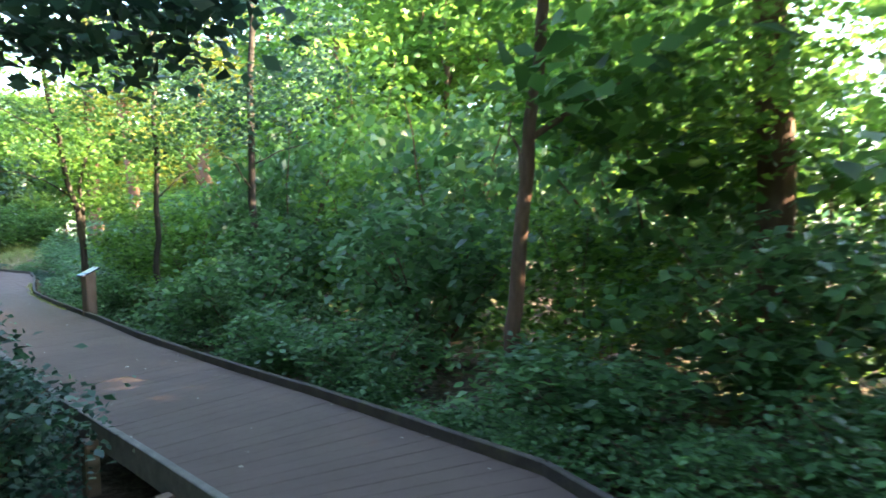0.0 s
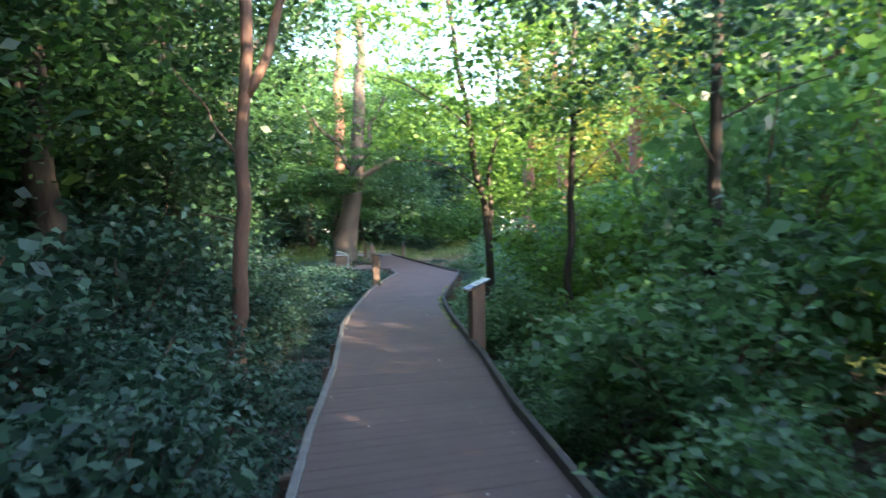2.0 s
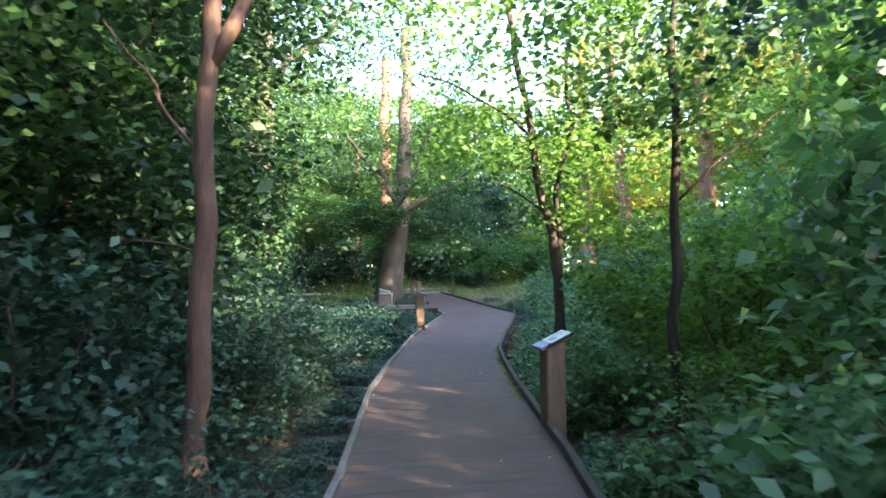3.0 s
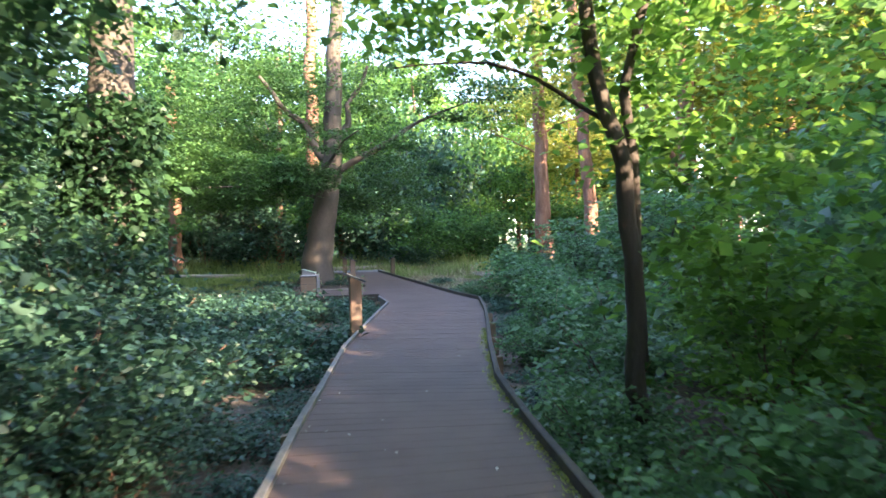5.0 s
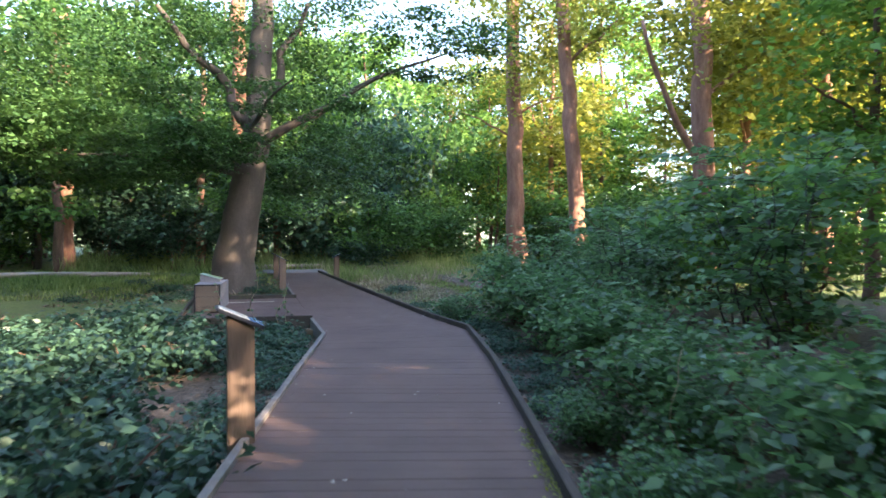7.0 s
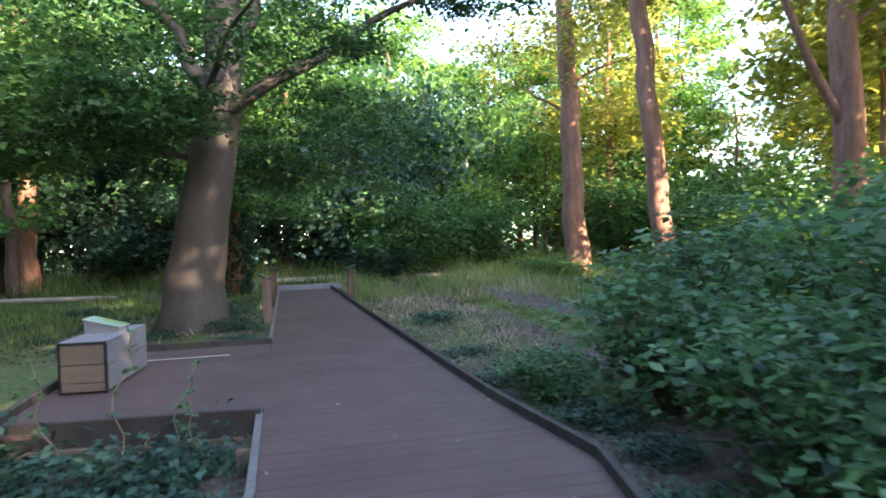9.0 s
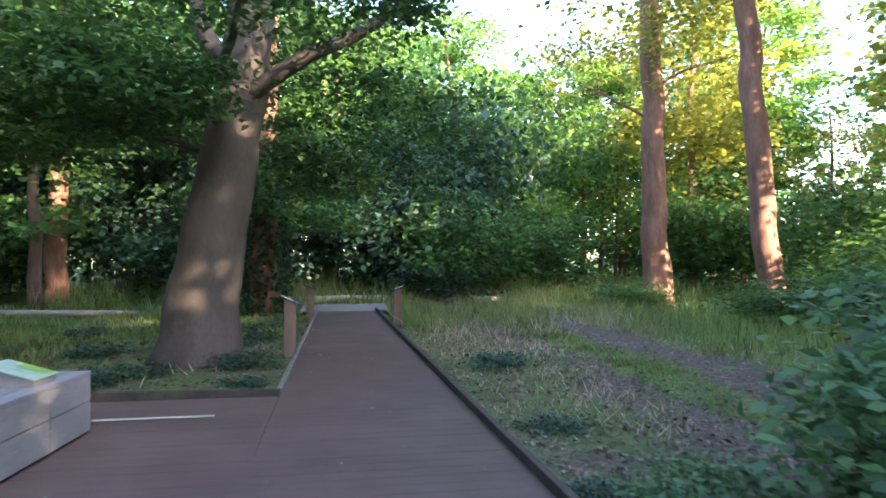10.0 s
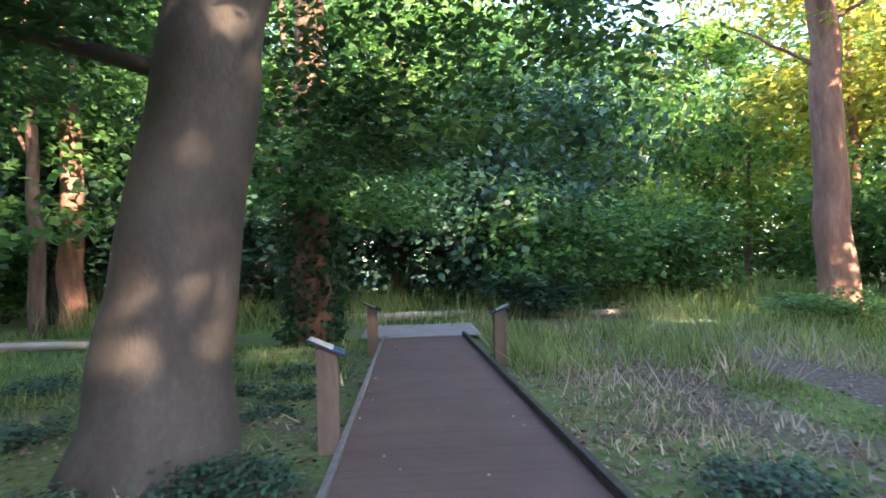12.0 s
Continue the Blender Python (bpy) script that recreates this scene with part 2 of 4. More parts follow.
def child(name, me, parent, label=""):
    ob = new(name, me)
    ob.parent = parent
    return tagged(ob, label)


def part(name, bm, material, parent, label=""):
    me = bpy.data.meshes.new(name)
    bm.to_mesh(me)
    bm.free()
    me.materials.append(material)
    return child(name, me, parent, label)


def thing(name, m, label, category, group="", kind=""):
    ob = new(name)
    ob.matrix_basis = m
    ob.empty_display_size = 0.1
    return tagged(ob, label, category, group, kind)


def box(bm, x0, y0, z0, x1, y1, z1, bevel=0.0):
    r = bmesh.ops.create_cube(bm, size=1, matrix=Matrix.Translation(((x0 + x1) / 2, (y0 + y1) / 2, (z0 + z1) / 2)) @ Matrix.Diagonal((x1 - x0, y1 - y0, z1 - z0, 1)))
    if bevel:
        edges = list({e for v in r["verts"] for e in v.link_edges})
        bmesh.ops.bevel(bm, geom=edges, offset=bevel, segments=2, affect='EDGES')


def leaves(centres, length, tilt=0.7, droop=0.25, narrow=0.62):
    """Folded leaf shapes round the given points, as (n, 4, 3)."""
    n = len(centres)
    a = rng.uniform(0, 2 * np.pi, n)
    d = np.stack([np.cos(a), np.sin(a), rng.normal(-droop, 0.35, n)], 1)
    d /= np.linalg.norm(d, axis=1)[:, None]
    up = np.array([0, 0, 1.0]) + rng.normal(0, tilt, (n, 3))
    s = np.cross(up, d)
    s /= np.linalg.norm(s, axis=1)[:, None] + 1e-6
    u = np.cross(d, s)
    L = (length * rng.uniform(0.6, 1.25, n))[:, None]
    w = L * narrow * 0.5
    mid = centres + d * L * 0.45 + u * L * 0.10
    v = np.stack([centres, mid + s * w, centres + d * L, mid - s * w], 1)
    return v


def clustered(n, clusters, r_cluster, flat=0.45):
    """Points gathered in flattened sprays round the cluster centres."""
    pick = rng.integers(0, len(clusters), n)
    p = rng.normal(0, 1, (n, 3))
    p *= (rng.uniform(0.3, 1, n) ** 0.5)[:, None] * r_cluster
    p[:, 2] *= flat
    return clusters[pick] + p


def tube(points, radii, sides=9, wobble=0.06):
    pts = [Vector(p) for p in points]
    verts, faces = [], []
    for i, p in enumerate(pts):
        d = (pts[min(i + 1, len(pts) - 1)] - pts[max(i - 1, 0)]).normalized()
        a = d.cross(Vector((0.31, 0.95, 0.05))).normalized()
        b = d.cross(a)
        for k in range(sides):
            t = 2 * math.pi * k / sides
            r = radii[i] * (1 + wobble * noise.noise((p.x * 3 + math.cos(t), p.y * 3 + math.sin(t), p.z * 2.2)) * 2)
            verts.append(p + (a * math.cos(t) + b * math.sin(t)) * r)
    for i in range(len(pts) - 1):
        for k in range(sides):
            k2 = (k + 1) % sides
            faces.append((i * sides + k, i * sides + k2, (i + 1) * sides + k2, (i + 1) * sides + k))
    faces.append(tuple(range(sides))[::-1])
    faces.append(tuple((len(pts) - 1) * sides + k for k in range(sides)))
    return verts, faces


def bend(p0, p1, n, sag=0.0, jitter=0.03):
    """A wandering line from p0 to p1."""
    p0, p1 = Vector(p0), Vector(p1)
    length = (p1 - p0).length
    out = []
    for i in range(n + 1):
        t = i / n
        p = p0.lerp(p1, t)
        k = math.sin(math.pi * t) * length
        p += Vector((noise.noise(p0 + Vector((t * 3, 0, 0))) * jitter * k * 2, noise.noise(p1 + Vector((0, t * 3, 0))) * jitter * k * 2, sag * k))
        out.append(p)
    return out


def taper(r0, r1, n, flare=0.0):
    return [r0 + (r1 - r0) * (i / n) + flare * math.exp(-i * 0.45) for i in range(n + 1)]


def ground_z(x, y):
    """Height of the ground: low beside the first stretch of the walk, almost level with it further on."""
    t = min(max((y - 4) / 16, 0), 1)
    t = t * t * (3 - 2 * t)
    base = -0.42 + 0.32 * t
    return base + 0.05 * noise.noise((x * 0.35, y * 0.35, 0)) + 0.02 * noise.noise((x * 1.6, y * 1.6, 3))


# ---------- ground ----------
def ground():
    def steps(c0, c1):
        near = np.arange(c0, c1, 0.5)
        far = np.array([3, 8, 16, 30, 60, 120, 300, 900.0])
        return np.concatenate([c0 - far[::-1], near, c1 + far])
    xs, ys = steps(-22, 26), steps(-20, 60)
    verts = [(x, y, ground_z(x, y) + (0.0 if abs(x) < 40 else 0)) for y in ys for x in xs]
    w = len(xs)
    faces = [(j * w + i, j * w + i + 1, (j + 1) * w + i + 1, (j + 1) * w + i) for j in range(len(ys) - 1) for i in range(w - 1)]
    ob = new("ground", mesh_from("ground", verts, faces, SOIL, True))
    tagged(ob, "brown woodland soil with moss, grass and dead leaves", "ground", kind="structure")


ground()

# ---------- boardwalk ----------
STATIONS = [(-8.4, -12.2, -7.3, -13.5), (-5.7, -9.7, -4.5, -11.0), (-4.3, -8.7, -3.0, -9.6), (-3.66, -7.5, -2.4, -8.1),
            (-3.58, -5.9, -2.2, -5.8), (-3.52, -4.5, -2.13, -4.3), (-3.33, -2.0, -1.93, -1.8), (-3.12, 0.0, -1.67, 0.2),
            (-2.92, 2.8, -1.4, 2.9), (-2.66, 4.7, -1.2, 4.5), (-2.4, 6.3, -0.98, 5.9), (-2.1, 8.2, -0.5, 7.8),
            (-1.7, 10.0, -0.03, 9.5), (-1.25, 12.0, 0.5, 11.5), (-0.86, 13.7, 1.0, 13.7), (-0.85, 15.35, 0.88, 15.35),
            (-0.81, 19.05, 0.82, 19.05), (-0.66, 28.9, 0.70, 28.9)]
LEFT = [Vector((a, b, 0)) for a, b, c, d in STATIONS]
RIGHT = [Vector((c, d, 0)) for a, b, c, d in STATIONS]


def along(s):
    """Left and right edge at the distance s along the walk's middle line."""
    for i in range(len(STATIONS) - 1):
        m0, m1 = (LEFT[i] + RIGHT[i]) / 2, (LEFT[i + 1] + RIGHT[i + 1]) / 2
        n = (m1 - m0).length
        if s <= n:
            return LEFT[i].lerp(LEFT[i + 1], s / n), RIGHT[i].lerp(RIGHT[i + 1], s / n)
        s -= n
    return None


def board_between(name, a, b, outward, z0, z1, thick, material, parent, label=""):
    """A board on edge from a to b."""
    d = (b - a).normalized()
    side = Vector((-d.y, d.x, 0)) * outward * thick
    mid = 6
    verts, faces = [], []
    for i in range(mid + 1):
        p = a.lerp(b, i / mid)
        w = 0.006 * noise.noise((p.x * 1.3, p.y * 1.3, z1 * 9))
        for q, z in ((p, z0), (p + side, z0), (p + side, z1 + w - 0.004), (p + side * 0.85, z1 + w), (p + side * 0.15, z1 + w), (p, z1 + w - 0.004)):
            verts.append((q.x, q.y, z))
    for i in range(mid):
        for k in range(6):
            k2 = (k + 1) % 6
            faces.append((i * 6 + k, (i + 1) * 6 + k, (i + 1) * 6 + k2, i * 6 + k2))
    faces.append(tuple(range(6)))
    faces.append(tuple(mid * 6 + k for k in range(6))[::-1])
    return child(name, mesh_from(name, verts, faces, material), parent, label)


PX0, PX1, PY0, PY1 = -2.72, -0.86, 15.45, 19.05   # side platform


def boardwalk():
    walkway = thing("boardwalk", pose(0, 0, 0), "long dark timber boardwalk with low edging boards", "boardwalk", kind="structure")
    for i in range(len(STATIONS) - 1):
        if i != 15:
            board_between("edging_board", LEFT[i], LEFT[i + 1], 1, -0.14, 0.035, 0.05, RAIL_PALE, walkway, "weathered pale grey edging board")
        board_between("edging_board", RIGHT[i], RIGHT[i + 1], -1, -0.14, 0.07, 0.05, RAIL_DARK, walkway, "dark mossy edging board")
    s = 0.9
    while True:
        e = along(s)
        if e is None:
            break
        for q, o in ((e[0], -1), (e[1], 1)):
            x, y = q.x + o * 0.11, q.y
            if PX0 - 0.1 < x < PX1 + 0.1 and PY0 < y < PY1:
                continue
            g = ground_z(x, y) - 0.2
            bm = bmesh.new()
            box(bm, x - 0.045, y - 0.045, g, x + 0.045, y + 0.045, -0.05 - 0.03 * random.random(), 0.008)
            part("support_post", bm, BEAM_WOOD, walkway)
        s += 1.45
    return walkway


def platform():
    deck = thing("platform", pose(0, 0, 0), "square timber platform opening off the boardwalk", "platform", kind="structure")
    a, b = Vector((PX1, PY0 - 0.1, 0)), Vector((PX0, PY0 + 0.1, 0))
    c, d = Vector((PX0, PY1 + 0.12, 0)), Vector((PX1 + 0.05, PY1 - 0.02, 0))
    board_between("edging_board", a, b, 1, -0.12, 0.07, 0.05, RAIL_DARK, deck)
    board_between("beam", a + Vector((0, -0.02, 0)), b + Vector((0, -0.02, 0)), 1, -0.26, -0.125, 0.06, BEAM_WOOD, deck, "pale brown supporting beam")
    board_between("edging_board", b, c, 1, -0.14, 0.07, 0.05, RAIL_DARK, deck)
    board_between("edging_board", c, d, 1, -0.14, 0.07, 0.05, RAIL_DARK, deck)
    for x in (PX0 + 0.1, -1.8, PX1 - 0.12):
        bm = bmesh.new()
        box(bm, x - 0.05, PY0 - 0.02, ground_z(x, PY0) - 0.2, x + 0.05, PY0 + 0.08, -0.13, 0.008)
        part("support_post", bm, POST_WOOD, deck)
    return deck


WALKWAY, PLATFORM = boardwalk(), platform()


def crossing_path():
    verts = [(x, y, 0.0 + 0.012 * noise.noise((x, y, 0)) - 0.02) for y in (29.0, 29.8, 30.6, 31.4) for x in np.arange(-1.1, 1.15, 0.2)]
    w = len(np.arange(-1.1, 1.15, 0.2))
    faces = [(j * w + i, j * w + i + 1, (j + 1) * w + i + 1, (j + 1) * w + i) for j in range(3) for i in range(w - 1)]
    tagged(new("path", mesh_from("path", verts, faces, GRAVEL, True)), "pale grey gravel path going on from the boardwalk's end", "path", kind="structure")


crossing_path()


# ---------- signs and bench ----------
def sign_post(x, y, face, height=0.66, tint=""):
    """A wooden post with a sloping panel; face is the way its low edge looks, in degrees."""
    g = ground_z(x, y)
    ob = thing("sign_post", pose(x, y, g, 0, 0, face), "brown wooden post with a small sloping blue and white information panel", "sign", "signs along the boardwalk")
    h = height - g
    bm = bmesh.new()
    box(bm, -0.078, -0.085, -0.15, 0.078, 0.085, h - 0.03, 0.01)
    for v in bm.verts:
        if v.co.z > h * 0.7:
            v.co.z += -0.42 * v.co.x
    part("post", bm, POST_WOOD, ob)
    tilt = Matrix.Translation((0, 0, h)) @ Matrix.Rotation(radians(24), 4, 'Y')
    bm = bmesh.new()
    box(bm, -0.15, -0.115, -0.022, 0.15, 0.115, 0.0, 0.006)
    bm.transform(tilt)
    board = part("panel_board", bm, PANEL_FRAME, ob, "dark navy backing board")
    bm = bmesh.new()
    box(bm, -0.135, -0.102, 0.0, 0.05, 0.102, 0.004)
    bm.transform(tilt)
    part("panel_print", bm, PANEL_WHITE, board, "pale printed sheet")
    bm = bmesh.new()
    box(bm, 0.052, -0.106, 0.0, 0.142, 0.106, 0.004)
    bm.transform(tilt)
    part("panel_strip", bm, PANEL_BLUE, board, "blue title strip")
    bm = bmesh.new()
    box(bm, -0.03, -0.03, 0.004, 0.025, 0.06, 0.006)
    bm.transform(tilt)
    part("panel_picture", bm, INK, board)
    for k in range(4):
        bm = bmesh.new()
        box(bm, -0.12 + k * 0.02, -0.09, 0.004, -0.114 + k * 0.02, 0.03 - 0.02 * (k % 2), 0.0055)
        bm.transform(tilt)
        part("text_bar", bm, INK, board)
    return ob


sign_post(-1.51, 1.0, 186, 0.69)
sign_post(-1.88, 9.5, 4, 0.76)
sign_post(-0.90, 22.1, 2, 0.71)
sign_post(0.95, 26.0, 180)
sign_post(-0.80, 27.3, 0)


def storage_bench():
    ob = thing("box_bench", pose(-2.4, 16.72, 0.0, 0, 0, -5), "grey timber box bench with brown boarded end on the platform", "bench")
    w, l, h = 0.2, 1.25, 0.46
    bm = bmesh.new()
    box(bm, -w + 0.02, 0.03, 0.02, w - 0.02, l - 0.03, h - 0.03)
    part("body", bm, BLACK_EDGE, ob)
    for i, (z0, z1) in enumerate(((0.10, 0.255), (0.262, h - 0.03), (0.02, 0.094))):
        bm = bmesh.new()
        box(bm, -w + 0.02, 0.0, z0, w - 0.02, 0.032, z1, 0.004)
        part("end_board", bm, BOX_END, ob, "brown end board")
    for x in (-w, w - 0.02):
        bm = bmesh.new()
        box(bm, x, -0.006, 0.0, x + 0.02, 0.034, h, 0.003)
        part("corner_strip", bm, BLACK_EDGE, ob, "black corner strip")
    bm = bmesh.new()
    box(bm, -w, -0.008, h - 0.028, w, 0.03, h - 0.002, 0.003)
    part("corner_strip", bm, BLACK_EDGE, ob, "black corner strip")
    for z0, z1 in ((0.02, 0.235), (0.242, h - 0.03)):
        for x in (-w, w - 0.022):
            for y0, y1 in ((0.036, 0.66), (0.666, l)):
                bm = bmesh.new()
                box(bm, x, y0, z0, x + 0.022, y1, z1, 0.004)
                part("side_board", bm, BOX_SIDE, ob, "pale grey side board")
    for k in range(3):
        bm = bmesh.new()
        x0 = -w - 0.005 + k * (2 * w + 0.01) / 3
        box(bm, x0 + 0.002, 0.0, h - 0.028, x0 + (2 * w + 0.01) / 3 - 0.002, l, h, 0.004)
        part("seat_board", bm, BOX_SIDE, ob, "pale grey seat board")
    # the small sloping panel on it
    s = thing("table_panel", pose(-2.36, 17.45, 0.463, 0, 0, -8), "small wedge stand with a green printed panel on the bench", "sign")
    verts = [(-0.16, -0.13, 0), (0.16, -0.13, 0), (0.16, 0.13, 0), (-0.16, 0.13, 0), (-0.16, -0.13, 0.13), (0.16, -0.13, 0.045), (0.16, 0.13, 0.045), (-0.16, 0.13, 0.13)]
    child("wedge", mesh_from("wedge", verts, [(0, 3, 2, 1), (4, 5, 6, 7), (0, 1, 5, 4), (1, 2, 6, 5), (2, 3, 7, 6), (3, 0, 4, 7)], BOX_SIDE), s)
    tilt = Matrix.Translation((0, 0, 0.0895)) @ Matrix.Rotation(math.atan2(0.085, 0.32), 4, 'Y')
    bm = bmesh.new()
    box(bm, -0.18, -0.15, 0.0, 0.18, 0.15, 0.008, 0.002)
    bm.transform(tilt)
    panel = part("panel_sheet", bm, PANEL_GREEN, s, "pale green printed sheet")
    bm = bmesh.new()
    box(bm, -0.06, 0.03, 0.008, 0.16, 0.14, 0.0095)
    bm.transform(tilt)
    part("picture", bm, PANEL_LIME, panel)


storage_bench()
bm = bmesh.new()
box(bm, -2.2, 18.28, 0.006, -1.27, 18.325, 0.012)
me = bpy.data.meshes.new("floor_strip")
bm.to_mesh(me)
bm.free()
me.materials.append(TAPE)
strip = new("floor_strip", me)
tagged(strip, "thin pale batten lying across the platform boards", "strip")


# ---------- plants ----------
def crown_points(n, centre, radii, clusters, spray, hollow=0.55, flat=0.4):
    u = rng.normal(0, 1, (clusters, 3))
    u /= np.linalg.norm(u, axis=1)[:, None]
    u *= (hollow + (1 - hollow) * rng.uniform(0, 1, clusters))[:, None]
    c = u * np.array(radii) + np.array(centre)
    return clustered(n, c, spray, flat), c


def tree(x, y, trunk_line, r0, r1, bark, leaf, label, limbs=(), crown=(), flare=0.0, name="tree", ivy=None, size=0.11, group="", sides=14, tilt=0.7, flat=0.4):
    """A tree of its own: trunk, limbs, and a crown of sprays (centre, radii, leaves, clusters, spray)."""
    g = ground_z(x, y) - 0.12
    ob = thing(name, pose(x, y, g), label, "tree", group)
    pts = []
    for a, b in zip(trunk_line[:-1], trunk_line[1:]):
        seg = bend(a, b, 9, 0, 0.02)
        pts += seg if not pts else seg[1:]
    radii = taper(r0, r1, len(pts) - 1, flare)
    v, f = tube(pts, radii, sides, 0.035)
    child("trunk", mesh_from("trunk", v, f, bark, True), ob)
    for a, b, ra, rb, sag in limbs:
        v, f = tube(bend(a, b, 9, sag, 0.06), taper(ra, rb, 9), 7, 0.05)
        child("limb", mesh_from("limb", v, f, bark, True), ob)
    allp = []
    for centre, radii, n, clusters, spray in crown:
        p, c = crown_points(n, centre, radii, clusters, spray, 0.55, flat)
        allp.append(p)
    if allp:
        child("crown", quads_mesh("crown", leaves(np.concatenate(allp), size, tilt), leaf), ob)
    if ivy:
        z0, z1, rad, n = ivy
        z = rng.uniform(z0, z1, n)
        a = rng.uniform(0, 2 * np.pi, n)
        rr = rad * rng.uniform(0.9, 1.5, n)
        lean = [Vector(trunk_line[0]).lerp(Vector(trunk_line[-1]), (k - trunk_line[0][2]) / (trunk_line[-1][2] - trunk_line[0][2])) for k in z]
        p = np.array([(q.x + r * math.cos(t), q.y + r * math.sin(t), h) for q, r, t, h in zip(lean, rr, a, z)])
        child("ivy", quads_mesh("ivy", leaves(p, 0.16, 1.2, 0.6), LEAF_DARK), ob, "dark ivy on the trunk")
    return ob


# shrubs: a few built in full, then copied
def shrub_kind(x, y, leaf, label, h, r, n, size, clusters=46):
    g = ground_z(x, y) - 0.04
    ob = thing("shrub", pose(x, y, g), label, "shrub", "undergrowth")
    v, f = [], []
    for k in range(9):
        a = k * 2.4 + rng.uniform(0, 1)
        q = rng.uniform(0.4, 0.85) * r
        vv, ff = tube(bend((0.05 * math.cos(a), 0.05 * math.sin(a), 0), (q * math.cos(a), q * math.sin(a), h * rng.uniform(0.6, 0.95)), 5, 0.12), taper(0.014, 0.004, 5), 5)
        o = len(v)
        v += vv
        f += [tuple(i + o for i in face) for face in ff]
    child("stem", mesh_from("stem", v, f, BARK_BROWN), ob)
    p, c = crown_points(n, (0, 0, h * 0.52), (r, r, h * 0.5), clusters, r * 0.24, 0.35, 0.5)
    p[:, 2] = np.maximum(p[:, 2], 0.03)
    child("foliage", quads_mesh("foliage", leaves(p, size), leaf), ob)
    return ob


def place(proto, x, y, s, sz=1.0, turn=None):
    turn = rng.uniform(0, 6.28) if turn is None else turn
    z = ground_z(x, y) - 0.04
    return copy_thing(proto, Matrix.LocRotScale((x, y, z), Euler((0, 0, turn)), (s, s, s * sz)))


# left of the first stretch: shrubs with bluish shade put into the leaf colour
SH_A = shrub_kind(-4.65, -3.6, LEAF_SHADE, "broad-leaved green shrub with bluish shade put into its leaf colour", 1.15, 0.85, 2600, 0.105)
SH_B = shrub_kind(-4.9, 1.6, LEAF_SHADE, "leafy shrub, its small green leaves coloured bluish as in shade", 1.5, 1.0, 3400, 0.085)
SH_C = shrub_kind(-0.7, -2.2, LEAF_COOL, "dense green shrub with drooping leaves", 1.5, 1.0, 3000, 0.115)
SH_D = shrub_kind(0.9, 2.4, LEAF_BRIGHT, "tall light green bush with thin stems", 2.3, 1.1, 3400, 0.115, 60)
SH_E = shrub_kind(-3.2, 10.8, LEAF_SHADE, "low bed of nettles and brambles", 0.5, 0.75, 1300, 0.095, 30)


def sapling(x, y, label, h, r, n, size):
    """Thin upright stems, open below, with flat sprays of leaves in layers above."""
    ob = thing("sapling", pose(x, y, ground_z(x, y) - 0.04), label, "sapling", "undergrowth")
    tips = []
    for k in range(7):
        a = k * 2.4 + rng.uniform(0, 0.8)
        q = rng.uniform(0.15, 0.6) * r
        top = h * rng.uniform(0.7, 1.0)
        line = bend((0.12 * math.cos(a), 0.12 * math.sin(a), 0), (q * math.cos(a), q * math.sin(a), top), 7, 0.03, 0.05)
        v, f = tube(line, taper(0.014, 0.004, 7), 5)
        child("stem", mesh_from("stem", v, f, BARK_DARK, True), ob)
        for p in line[2:]:
            for _ in range(3):
                b = rng.uniform(0, 6.28)
                reach = r * rng.uniform(0.15, 0.65)
                end = p + Vector((math.cos(b) * reach, math.sin(b) * reach, rng.uniform(-0.08, 0.12)))
                v, f = tube([p, p.lerp(end, 0.5) + Vector((0, 0, 0.04)), end], [0.005, 0.004, 0.002], 4)
                child("twig", mesh_from("twig", v, f, BARK_DARK, True), ob)
                tips += [p.lerp(end, u) for u in (0.45, 0.75, 1.0)]
    c = clustered(n, np.array([tuple(p) for p in tips]), 0.13, 0.22)
    child("foliage", quads_mesh("foliage", leaves(c, size, 0.38, 0.3, 0.8), LEAF_COOL), ob)
    return ob


SH_F = sapling(3.35, 10.8, "slim-stemmed sapling with flat layers of broad leaves", 2.6, 1.25, 1800, 0.12)

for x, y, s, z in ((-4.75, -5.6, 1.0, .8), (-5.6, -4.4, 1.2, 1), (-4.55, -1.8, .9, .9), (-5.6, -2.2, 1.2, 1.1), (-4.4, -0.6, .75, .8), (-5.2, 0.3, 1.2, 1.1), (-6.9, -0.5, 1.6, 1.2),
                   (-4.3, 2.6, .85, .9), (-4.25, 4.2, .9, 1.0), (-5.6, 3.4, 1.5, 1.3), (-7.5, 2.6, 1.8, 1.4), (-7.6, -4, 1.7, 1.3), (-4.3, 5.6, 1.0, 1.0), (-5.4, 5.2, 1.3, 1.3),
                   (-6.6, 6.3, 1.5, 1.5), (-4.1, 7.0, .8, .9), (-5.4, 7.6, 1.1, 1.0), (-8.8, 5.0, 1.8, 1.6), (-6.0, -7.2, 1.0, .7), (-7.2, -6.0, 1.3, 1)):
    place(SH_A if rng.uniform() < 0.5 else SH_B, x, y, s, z)
